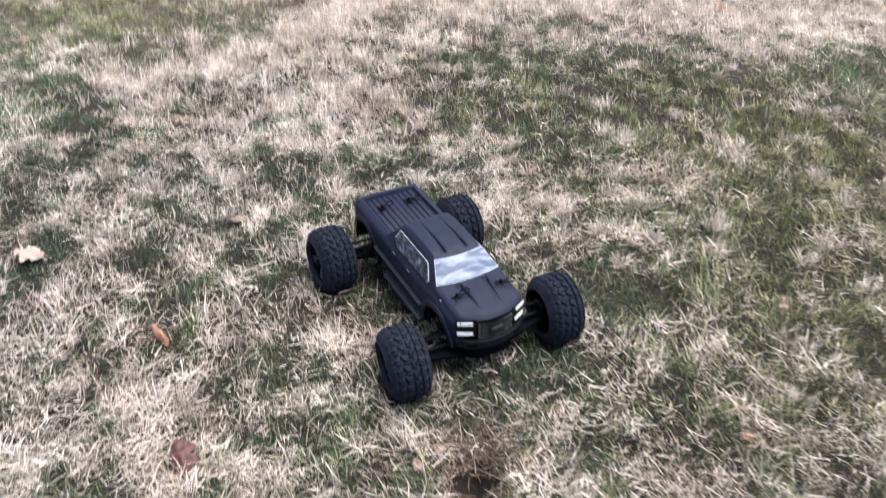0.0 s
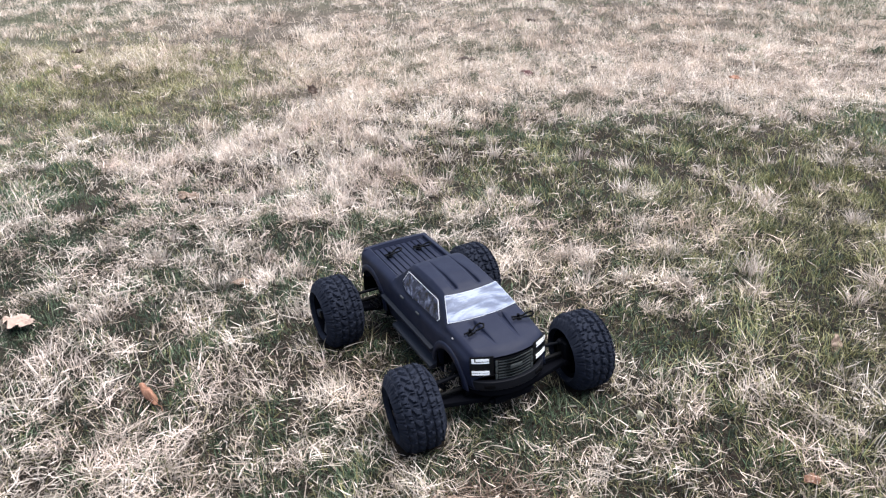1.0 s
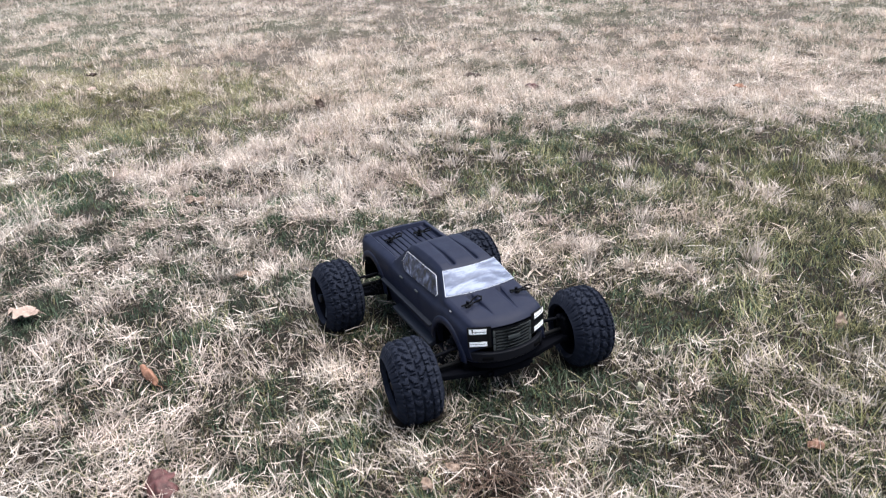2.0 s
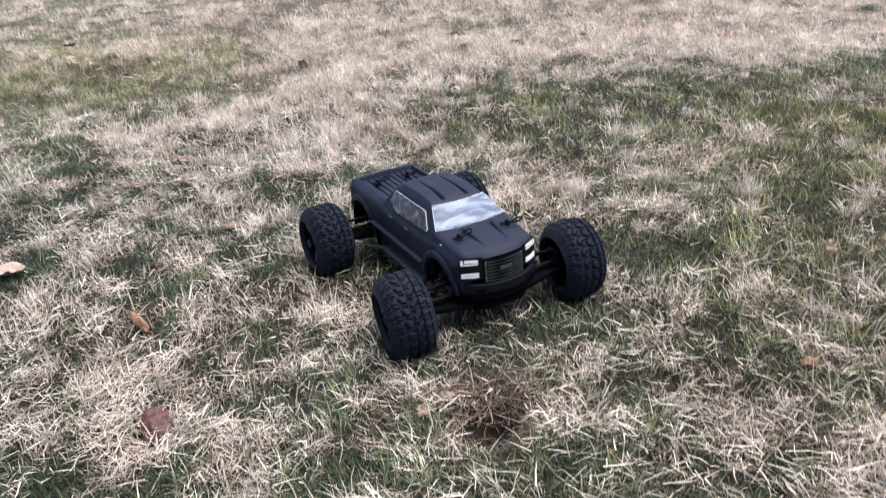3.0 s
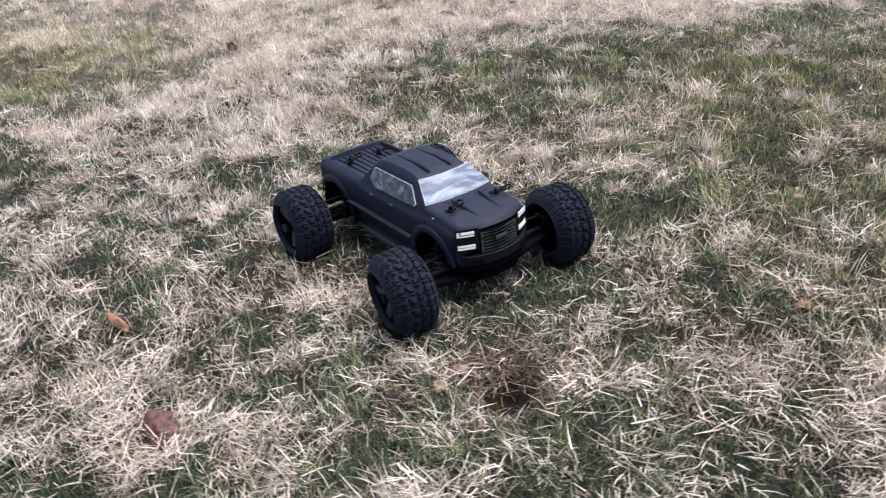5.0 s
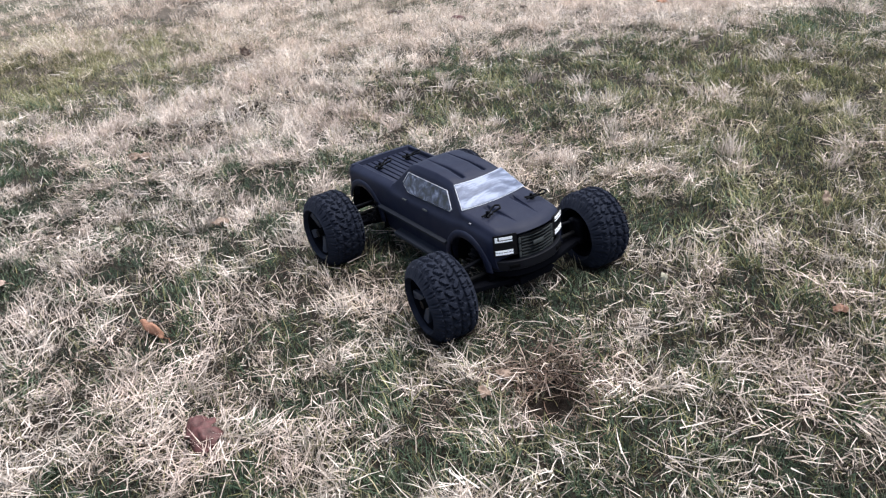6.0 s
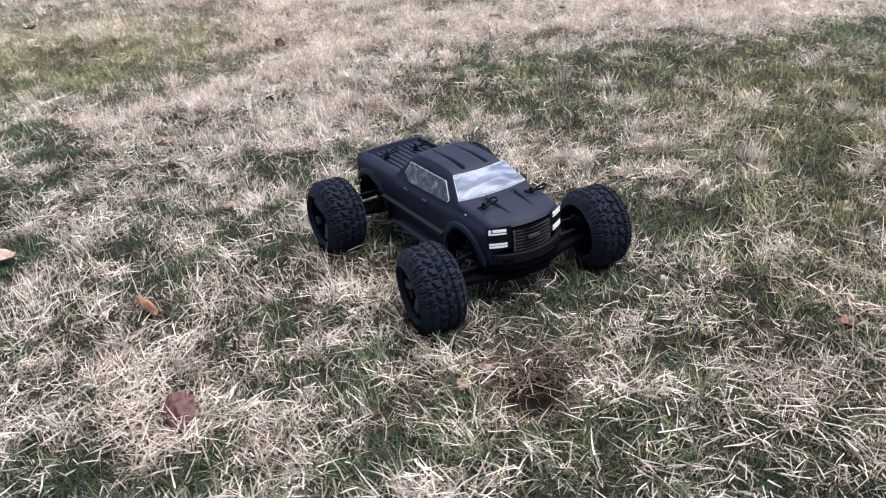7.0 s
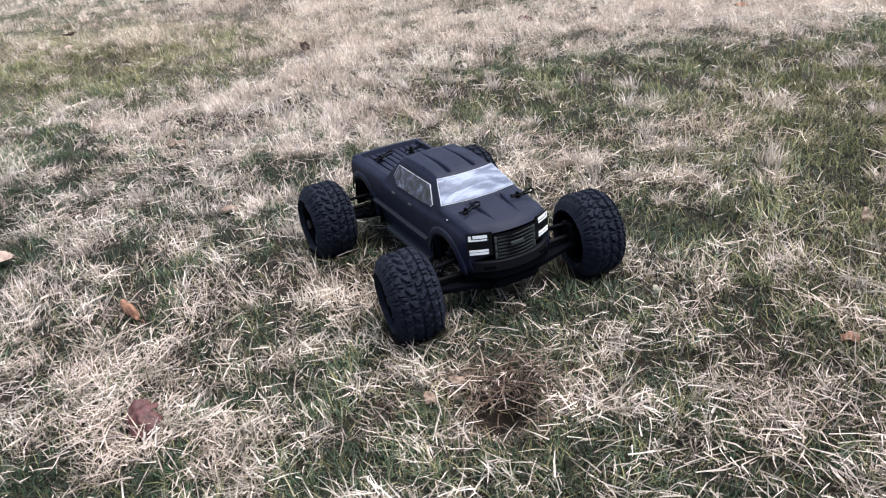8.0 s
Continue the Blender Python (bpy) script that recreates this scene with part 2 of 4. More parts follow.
def ground_z(x, y):
    x, y = np.asarray(x, float), np.asarray(y, float)
    far = np.clip((y - 1.2) / 2.4, 0, 1) ** 2
    calm = np.clip(np.hypot(x + 0.01, y - 1.31) / 0.35 - 0.6, 0, 1)
    z = -0.010 + far * (-0.018 * np.clip(x, -3, 3) - 0.012) + calm * (0.022 * (wave(x, y, 0.45) - 0.5) + 0.012 * (wave(x, y, 0.13, 1) - 0.5))
    z = z + 0.026 * (wave(x, y, 0.11, 12) - 0.5) * np.clip((y - 1.7) / 0.8, 0, 1) * np.clip((7.0 - y) / 1.5, 0, 1)
    for hx, hy, r, deep in HOLES:
        z = z - deep * np.exp(-((x - hx) ** 2 + (y - hy) ** 2) / r ** 2)
    return z


def sheet_mesh():
    near = np.linspace(-2.5, 2.3, 250)
    out = np.array([2.5, 2.9, 3.6, 4.8, 6.5, 9, 13, 20, 35, 60, 110, 200, 400, 800, 1500])
    xs = np.concatenate([-out[::-1] - 0.2, near, out + 0.2])
    ys = np.concatenate([-out[::-1], np.linspace(-0.4, 5.0, 250), 5.0 + (out - 2.0)])
    gx, gy = np.meshgrid(xs, ys)
    verts = np.stack([gx.ravel(), gy.ravel(), ground_z(gx, gy).ravel()], 1)
    w = len(xs)
    faces = [(r * w + c, r * w + c + 1, (r + 1) * w + c + 1, (r + 1) * w + c) for r in range(len(ys) - 1) for c in range(w - 1)]
    me = bpy.data.meshes.new("ground")
    me.from_pydata(verts.tolist(), [], faces)
    me.polygons.foreach_set("use_smooth", [True] * len(faces))
    me.materials.append(SOIL)
    return me


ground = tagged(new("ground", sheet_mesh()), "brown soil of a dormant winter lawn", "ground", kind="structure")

# ---- the truck ----
HEADING, CENTRE = 28.2, (-0.009, 1.320, -0.012)
TRUCK = pose(*CENTRE, 0, 0, HEADING - 180)
AXLE_Y, REAR_AXLE, TRACK, TYRE_R, TYRE_W = 0.185, -0.166, 0.163, 0.0692, 0.077
truck = tagged(new("monster_truck"), "matte black radio-controlled monster truck with pickup body on lawn", "toy truck")
truck.matrix_world = TRUCK


def curve(pairs, y):
    """Straight lines between (y, value) pairs."""
    return float(np.interp(y, [p[0] for p in pairs], [p[1] for p in pairs]))


ARCHES = [(-0.186, 0.057, 0.051), (0.1445, 0.0505, 0.0625)]
SILL = 0.034


def arch(y, grow=0.0):
    z = SILL
    for yc, r, zc in ARCHES:
        d = (r + grow) ** 2 - (y - yc) ** 2
        if d > 0:
            z = max(z, zc + math.sqrt(d))
    return z


TOP = [(-0.246, 0.137), (-0.088, 0.138), (-0.048, 0.180), (-0.03, 0.1845), (0.03, 0.1865), (0.066, 0.1835), (0.084, 0.179), (0.123, 0.1505), (0.165, 0.147), (0.192, 0.1425), (0.204, 0.137)]
BOW = [(0.1, 0.0), (0.123, 0.007), (0.16, 0.014), (0.195, 0.025), (0.204, 0.028), (0.210, 0.028)]


def eased(pairs, y, reach=0.004):
    """The same with the corners rounded off."""
    return sum(curve(pairs, y + k * reach) for k in (-1, -0.5, 0, 0.5, 1)) / 5


WIDE = [(-0.246, 0.0745), (-0.233, 0.0775), (0.17, 0.0775), (0.192, 0.0768), (0.204, 0.0745)]
BELT = [(-0.246, 0.128), (-0.1, 0.129), (-0.08, 0.125), (0.10, 0.127), (0.13, 0.131), (0.18, 0.129), (0.204, 0.124)]
EDGE = [(-0.246, 0.137), (-0.088, 0.138), (-0.048, 0.175), (-0.03, 0.178), (0.03, 0.179), (0.066, 0.177), (0.084, 0.174), (0.123, 0.1480), (0.165, 0.144), (0.192, 0.1395), (0.204, 0.136)]
EDGE_X = [(-0.246, 0.0665), (-0.233, 0.0695), (-0.095, 0.0695), (-0.088, 0.066), (-0.048, 0.052), (0.066, 0.052), (0.084, 0.0525), (0.123, 0.0680), (0.165, 0.0670), (0.192, 0.0660), (0.204, 0.0640)]
SHOULDER = [(-0.246, 0.133), (-0.1, 0.135), (-0.08, 0.1315), (0.10, 0.134), (0.13, 0.139), (0.18, 0.135), (0.204, 0.130)]
# pressed grooves of roof and bonnet: depth, distance from the middle, half width
GROOVE_DEPTH = [(-0.040, 0.0), (-0.028, 0.0012), (0.058, 0.0062), (0.071, 0.0062), (0.076, 0.0), (0.127, 0.0), (0.131, 0.0075), (0.150, 0.0058), (0.188, 0.0)]
GROOVE_X = [(-0.040, 0.0205), (0.08, 0.0225), (0.12, 0.0285), (0.19, 0.0215)]
GROOVE_WIDE = [(-0.040, 0.0010), (0.071, 0.0026), (0.127, 0.0042), (0.188, 0.0012)]


def section(y):
    """The body's cross-section at y, from sill to sill: (x, z) pairs."""
    round_end = max(0.0, (y - 0.1965) / 0.0075, (-0.2385 - y) / 0.0075) ** 2
    wide = eased(WIDE, y) - 0.0042 * round_end
    low = max(arch(y), curve([(-0.246, 0.072), (-0.236, 0.066), (-0.232, 0.0), (0.185, 0.0), (0.19, 0.068), (0.204, 0.072)], y))
    top, edge, ex = eased(TOP, y) - 0.0045 * round_end, eased(EDGE, y) - 0.0045 * round_end, eased(EDGE_X, y) - 0.004 * round_end
    gd, gx, gw = curve(GROOVE_DEPTH, y), curve(GROOVE_X, y), curve(GROOVE_WIDE, y)
    bed = max(0.0, min(1.0, (y + 0.2325) / 0.004, (-0.0895 - y) / 0.004))
    floor = top - 0.0095 * bed
    dome = lambda x: floor + 0.0016 * (1 - (x / 0.05) ** 2)
    half = [(wide - 0.016, max(SILL, low)), (wide - 0.012, max(SILL + 0.002, low)), (wide - 0.006, max(0.070, low)), (wide, max(0.0885, low + 0.0004)),
            (wide, max(0.117, low + 0.001)), (wide - 0.0015, eased(BELT, y)), (wide - 0.0065, eased(SHOULDER, y)), (ex - 0.008 * bed + 0.0022 * (1 - bed), edge + (top + 0.0014 - edge) * bed - 0.0030 * (1 - bed)), (ex - 0.008 * bed, edge + (top + 0.0014 - edge) * bed),
            (ex - 0.0055 - 0.0055 * bed, top - 0.0004 + 0.0014 * bed), (ex - 0.008 - 0.0036 * bed, floor), (gx + 1.5 * gw, dome(gx + 1.5 * gw)), (gx + gw, dome(gx + gw) - gd), (gx - gw, dome(gx - gw) - gd),
            (gx - 1.5 * gw, dome(gx - 1.5 * gw)), (gx * 0.4, dome(gx * 0.4)), (0.0, floor + 0.0016)]
    ring = [np.array(p) for p in half] + [np.array((-x, z)) for x, z in half[-2::-1]]
    for _ in range(2):
        soft = [ring[0]]
        for p, q in zip(ring, ring[1:]):
            soft += [0.75 * p + 0.25 * q, 0.25 * p + 0.75 * q]
        ring = soft + [ring[-1]]
    return ring


def body_mesh():
    bm = bmesh.new()
    ys = sorted(set([round(y, 4) for y in np.linspace(-0.246, 0.204, 151)] + [-0.2325, -0.2285, -0.0935, -0.0895]
                    + [round(yc + r * math.cos(a), 4) for yc, r, zc in ARCHES for a in np.linspace(0.02, math.pi - 0.02, 19)]))
    rows = []
    for y in ys:
        bow = curve(BOW, y)
        rows.append([bm.verts.new((x, y + bow * (1 - (x / 0.0775) ** 2) * (1 if z > 0.06 else 0.6), z)) for x, z in section(y)])
    for a, b in zip(rows, rows[1:]):
        for i in range(len(a) - 1):
            bm.faces.new((a[i], a[i + 1], b[i + 1], b[i]))
    for row in (rows[0], rows[-1]):
        n = len(row)
        for i in range(n // 2 - 1):
            bm.faces.new((row[i], row[i + 1], row[n - 2 - i], row[n - 1 - i]))
    return bm


body = part("body", body_mesh(), PAINT, truck, "matte black painted pickup body shell", pose(0, 0, 0.012), smooth=42)
shell = body.modifiers.new("thick", "SOLIDIFY")
shell.thickness, shell.offset = 0.0014, -1


def front_y(x):
    """The nose's face, bowed forward in the middle."""
    return 0.204 + 0.028 * (1 - (x / 0.0775) ** 2)


def pane(name, corners, normal, inset, label, label_edge):
    """A window: a pale edge line under a film pane, both thin plates on the shell."""
    centre = sum((Vector(c) for c in corners), Vector()) / len(corners)
    n = Vector(normal).normalized()
    bm = bmesh.new()
    slab(bm, [Vector(c) + n * 0.0003 for c in corners], n * 0.0009)
    edge = part(name, bm, EDGING, body, label_edge, smooth=0)
    bm = bmesh.new()
    slab(bm, [centre + (Vector(c) - centre) * (1 - inset / (Vector(c) - centre).length) + n * 0.0008 for c in corners], n * 0.0010)
    return part("film", bm, SMOKE, edge, label, smooth=0)


def windscreen():
    """Bowed screen between the pillars, of two thin layers."""
    def layer(name, parent, mat, shrink, lift, label):
        bm = bmesh.new()
        rows = []
        for v in np.linspace(0, 1, 7):
            row = []
            for u in np.linspace(-1, 1, 13):
                v2 = 0.5 + (v - 0.5) * (1 - shrink * 1.6)
                half = 0.0500 + (0.0660 - 0.0500) * (1 - v2)
                x = u * half * (1 - shrink * 0.6)
                y = 0.124 + (0.0845 - 0.124) * v2 + (0.0085 + 0.001 * v2) * (1 - u * u) * (1 - 0.35 * v2)
                z = 0.1500 + (0.1785 - 0.1500) * v2 + 0.0012
                row.append(bm.verts.new((x, y + lift * 0.6, z + lift * 0.8)))
            rows.append(row)
        under = [[bm.verts.new(v.co - Vector((0, 0.6, 0.8)) * 0.0009) for v in row] for row in rows]
        for a, b, c, d in zip(rows, rows[1:], under, under[1:]):
            for i in range(12):
                bm.faces.new((a[i], a[i + 1], b[i + 1], b[i]))
                bm.faces.new((c[i + 1], c[i], d[i], d[i + 1]))
            for i in (0, 12):
                bm.faces.new((a[i], b[i], d[i], c[i]))
        for top, low in ((rows[0], under[0]), (rows[-1], under[-1])):
            for i in range(12):
                bm.faces.new((top[i], top[i + 1], low[i + 1], low[i]))
        return part(name, bm, mat, parent, label)
    e = layer("windscreen", body, SCREEN_EDGE, 0.0, 0.0012, "clear unpainted edge of the windscreen")
    layer("film", e, SILVER, 0.03, 0.0020, "silvery reflective windscreen, sky reflections put into its colour")


windscreen()
for side in (1, -1):
    def at_side(y, z):
        x = 0.0710 + (0.0515 - 0.0710) * (z - 0.133) / (0.177 - 0.133)
        return (side * (x + 0.0012), y, z)
    pane("side_window", [at_side(y, z) for y, z in ((-0.044, 0.1695), (-0.053, 0.150), (-0.032, 0.1385), (0.093, 0.1412), (0.097, 0.1455), (0.074, 0.1695))],
         (side * 0.914, 0, 0.405), 0.0016, "smoky grey reflective side window, reflected streaks put into its colour", "pale unpainted edge line of the side window")
    # headlamps: a hooked lamp above a double bar
    for z0, hooked in ((0.1243, True), (0.1020, False)):
        bm = bmesh.new()
        def lamp_bar(x0, x1, za, zb):
            xs = np.linspace(x0, x1, 4)
            lo = [(side * x, front_y(x) + 0.0005, za) for x in xs]
            hi = [(side * x, front_y(x) + 0.0005, zb) for x in xs[::-1]]
            slab(bm, lo + hi, (0, 0.0008, 0))
        if hooked:
            lamp_bar(0.0445, 0.0690, z0, z0 + 0.0022)
            lamp_bar(0.0655, 0.0690, z0 + 0.0022, z0 + 0.0086)
            lamp_bar(0.0445, 0.0634, z0 + 0.0040, z0 + 0.0086)
        else:
            lamp_bar(0.0440, 0.0690, z0, z0 + 0.0034)
            lamp_bar(0.0440, 0.0690, z0 + 0.0045, z0 + 0.0080)
        part("headlight", bm, WHITE, body, "white printed headlamp bars", smooth=0)
    # lamp bezel behind the bars
    bm = bmesh.new()
    xs = np.linspace(0.0372, 0.0712, 5)
    slab(bm, [(side * x, front_y(x) - 0.0004, 0.099) for x in xs] + [(side * x, front_y(x) - 0.0004, 0.137 - 0.05 * max(0, x - 0.05)) for x in xs[::-1]], (0, 0.0007, 0))
    part("lamp_bezel", bm, TRIM, body, "gloss black headlamp surround", smooth=0)
    # wheel arch lips
    for yc, r, zc in ARCHES:
        bm = bmesh.new()
        rings = ([], [], [], [])
        for a in np.linspace(0.05, math.pi - 0.05, 25):
            for ring, rr, dx in zip(rings, (r - 0.0005, r + 0.0042, r + 0.0085, r + 0.0115), (0.0014, 0.0019, 0.0010, -0.0008)):
                y = yc + rr * math.cos(a)
                wide = curve(WIDE, y)
                ring.append(bm.verts.new((side * (wide + dx), y, max((0.070 if abs(y) > abs(yc) else SILL + 0.004), zc + rr * math.sin(a)))))
        for u, v in zip(rings, rings[1:]):
            for i in range(len(u) - 1):
                bm.faces.new((u[i], u[i + 1], v[i + 1], v[i]))
        lip = part("fender_flare", bm, PAINT, body)
        s = lip.modifiers.new("thick", "SOLIDIFY")
        s.thickness, s.offset = 0.0016, 0
    # side step and lower moulding
    bm = bmesh.new()
    block(bm, (0.022, 0.165, 0.010), (side * 0.0735, 0.003, 0.0470), (0, side * 12, 0), 0.003)
    part("side_step", bm, STEP_TOP, body, "raised black side step")
    bm = bmesh.new()
    block(bm, (0.0150, 0.216, 0.0060), (side * 0.0762, -0.020, 0.0860), (0, side * 14, 0), 0.0014)
    part("door_moulding", bm, STEP, body)
    for y in (-0.036, 0.029):
        bm = bmesh.new()
        block(bm, (0.0028, 0.012, 0.0030), (side * 0.0778, y, 0.1262), (0, -side * 12, 0), 0.0008)
        part("door_handle", bm, GREYBAR, body, "small grey door handle")

bm = bmesh.new()
block(bm, (0.0022, 0.0050, 0.0012), (0.0715, 0.152, 0.1400), (0, 35, 0), 0.0005)
part("fender_badge", bm, PALE_MARK, body, "small pale fender badge")
# added black wells, for the shade in wheel arches: curved roof and inner wall
for side in (1, -1):
    for yc, r, zc in ARCHES:
        bm = bmesh.new()
        angles = np.linspace(-0.25, math.pi + 0.25, 25)
        rim = [(yc + (r + 0.002) * math.cos(a), zc + (r + 0.002) * math.sin(a)) for a in angles]
        outer, inner = ([bm.verts.new((side * x, y, z)) for y, z in rim] for x in (0.0745, 0.040))
        for i in range(len(rim) - 1):
            bm.faces.new((outer[i], outer[i + 1], inner[i + 1], inner[i]))
        bm.faces.new(inner)
        well = part("arch_shade_well", bm, ARM, body, "black liner added for the shade inside the wheel arch")
        s = well.modifiers.new("thick", "SOLIDIFY")
        s.thickness, s.offset = 0.0012, 0

# grille: dark panel with grey bars, and a plain badge
bm = bmesh.new()
xs = np.linspace(-0.035, 0.035, 9)
slab(bm, [(x, front_y(x) - 0.0006, 0.0905) for x in xs] + [(x, front_y(x) - 0.0006, 0.1300) for x in xs[::-1]], (0, 0.0008, 0))
grille = part("grille", bm, TRIM, body, "dark grille with grey horizontal bars", smooth=0)
for k in range(7):
    bm = bmesh.new()
    z = 0.0922 + 0.0055 * k
    slab(bm, [(x * 0.86, front_y(x * 0.86) + 0.0004, z) for x in xs] + [(x * 0.86, front_y(x * 0.86) + 0.0004, z + 0.0016) for x in xs[::-1]], (0, 0.0012, 0))
    part("grille_bar", bm, GREYBAR, grille, smooth=0)
for x in (-0.033, 0.033):
    for k in range(3):
        bm = bmesh.new()
        block(bm, (0.0042, 0.0018, 0.0105), (x, front_y(x) + 0.0008, 0.0970 + 0.0125 * k), bevel=0.0006)
        part("grille_post", bm, GREYBAR, grille)
bm = bmesh.new()
block(bm, (0.022, 0.0022, 0.007), (0, front_y(0) + 0.0018, 0.1115), bevel=0.0008)
part("badge", bm, GREYBAR, grille, "plain grey badge bar")

# bumper bar, bowed round the nose, over a recessed black valance
for name, mat, z0, z1, d0, d1, wide, label in (("bumper", BUMPER, 0.0740, 0.0900, -0.002, 0.0070, 0.0785, "black front bumper"), ("valance", ARM, 0.060, 0.0738, -0.008, 0.0042, 0.070, "deep black lower valance")):
    bm = bmesh.new()
    xs = np.linspace(-wide, wide, 19)
    back = [(x, front_y(x) + d0 - 0.014 * abs(x / wide) ** 4, z0) for x in xs]
    ahead = [(x, front_y(x) + d1 - 0.020 * abs(x / wide) ** 6, z0) for x in xs[::-1]]
    slab(bm, back + ahead, (0, 0, z1 - z0))
    bumper = part(name, bm, mat, body, label)
    b = bumper.modifiers.new("soft", "BEVEL")
    b.width, b.segments, b.limit_method, b.angle_limit = 0.0022, 2, "ANGLE", radians(40)
for x in (-0.046, 0.046):
    bm = bmesh.new()
    block(bm, (0.018, 0.003, 0.006), (x, front_y(x) + 0.0060, 0.0815), (0, 0, -math.degrees(math.atan(2 * 0.028 * x / 0.0775 ** 2))), 0.001)
    part("bumper_slot", bm, SLOT, body)

# load bed: ribs and headboard
for k in range(9):
    bm = bmesh.new()
    block(bm, (0.0090, 0.135, 0.0026), (-0.0484 + 0.0121 * k, -0.161, 0.1303), (0, 0, 0), 0.0008)
    part("bed_rib", bm, PAINT, body)

def body_clip(x, y, z, turn):
    """A post with a washer and a bent spring clip through it."""
    bm = bmesh.new()
    rod(bm, (0, 0, -0.004), (0, 0, 0.011), 0.0030, 0.0026, 10)
    rod(bm, (0, 0, 0.0002), (0, 0, 0.0022), 0.0062, 0.0055, 14)
    post = part("body_post", bm, PLASTIC, body, "", pose(x, y, z, 0, 0, turn))
    bm = bmesh.new()
    tube(bm, [(-0.011, 0.003, 0.006), (-0.004, 0.0012, 0.0062), (0.007, 0.0, 0.0066), (0.016, 0.002, 0.009), (0.023, -0.001, 0.0122), (0.0245, -0.008, 0.0128), (0.019, -0.013, 0.0112), (0.012, -0.009, 0.009), (0.006, -0.0065, 0.008),
              (0.0, -0.010, 0.0086), (-0.006, -0.006, 0.0078), (-0.013, -0.009, 0.0082)], 0.0016)
    part("spring_clip", bm, DARK_STEEL, post, "black bent spring clip")


body_clip(0.046, 0.166, 0.146, -160)
body_clip(-0.046, 0.166, 0.146, 170)
body_clip(0.036, -0.184, 0.1325, -165)
body_clip(-0.028, -0.184, 0.1325, 170)


# ---- wheels ----
def inside_polygon(u, v, corners):
    """Which points (u, v) lie in the polygon."""
    odd = np.zeros(np.shape(u), bool)
    for (x0, y0), (x1, y1) in zip(corners, corners[1:] + corners[:1]):
        cross = ((y0 > v) != (y1 > v)) & (u < (x1 - x0) * (v - y0) / (y1 - y0 + 1e-12) + x0)
        odd ^= cross
    return odd


def tyre_mesh():
    """Moulded tyre: a ring whose outer skin rises into tread blocks."""
    bm = bmesh.new()
    half, count = TYRE_W / 2, 22
    around, across = count * 13, 40
    low = TYRE_R - 0.0044
    xs = np.linspace(-half, half, across)
    t = np.arange(around) / around * count
    gx, gt = np.meshgrid(xs / half, t)
    lugs = np.zeros(gx.shape, bool)
    for s in (1, -1):
        v = (gt + (0 if s > 0 else 0.5)) % 1.0
        for shift in (0.0, 1.0):
            for c in ([(0.03, 0.02), (0.20, 0.10), (0.32, 0.30), (0.36, 0.66), (0.22, 0.74), (0.14, 0.50), (0.03, 0.44)], [(0.40, 0.10), (0.66, 0.24), (0.68, 0.48), (0.56, 0.52), (0.60, 0.78), (0.44, 0.72)],
                      [(0.72, 0.02), (1.02, 0.06), (1.02, 0.60), (0.80, 0.56), (0.73, 0.42)], [(0.40, 0.82), (0.64, 0.88), (0.60, 1.14), (0.42, 1.04)], [(0.06, 0.80), (0.24, 0.84), (0.20, 0.98), (0.06, 0.96)],
                      [(0.76, 0.68), (1.02, 0.70), (1.02, 0.90), (0.72, 0.88)]):
                lugs |= inside_polygon(s * gx, v + shift, c)
    shoulder = 0.0160 * np.clip((np.abs(gx) - 0.40) / 0.60, 0, 1) ** 2.2
    radius = low - shoulder + 0.0044 * lugs * np.clip((1.0 - np.abs(gx)) / 0.22, 0, 1)
    rings = []
    for k in range(around):
        a = 2 * math.pi * k / around
        ca, sa = math.cos(a), math.sin(a)
        ring = [bm.verts.new((x, r * ca, r * sa)) for x, r in zip(xs, radius[k])]
        wall = [(half + 0.0008, TYRE_R * 0.690), (half - 0.0015, TYRE_R * 0.660), (half - 0.005, TYRE_R * 0.640), (half - 0.011, TYRE_R * 0.625)]
        ring += [bm.verts.new((x, r * ca, r * sa)) for x, r in wall]
        ring += [bm.verts.new((-x, r * ca, r * sa)) for x, r in wall[::-1]]
        rings.append(ring)
    for u, v in zip(rings, rings[1:] + rings[:1]):
        for i in range(len(u)):
            j = (i + 1) % len(u)
            bm.faces.new((u[i], u[j], v[j], v[i]))
    return bm


def rim_mesh():
    """The wheel's dished barrel, lip and hub in one; +x is the outer face."""
    bm = bmesh.new()
    n = 36
    w, r0 = TYRE_W / 2 - 0.008, TYRE_R * 0.635
    profile = [(w, r0), (w + 0.001, r0 - 0.003), (w - 0.005, r0 - 0.0055), (0.010, r0 - 0.008), (0.012, 0.016), (0.025, 0.013), (0.026, 0.0), (0.002, 0.0), (0.002, 0.016), (0.004, r0 - 0.010), (-w + 0.004, r0 - 0.007), (-w, r0)]
    rings = [[bm.verts.new((x, r * math.cos(a), r * math.sin(a))) for x, r in profile if r > 0] for a in np.linspace(0, 2 * math.pi, n, endpoint=False)]
    for k in range(n):
        u, v = rings[k], rings[(k + 1) % n]
        for i in range(len(u)):
            j = (i + 1) % len(u)
            bm.faces.new((u[i], u[j], v[j], v[i]))
    return bm


def spoke_mesh():
    bm = bmesh.new()
    block(bm, (0.008, 0.0165, TYRE_R * 0.635 - 0.012), (0, 0, 0), (180, 0, 0), 0.0018, 0.66)
    return bm


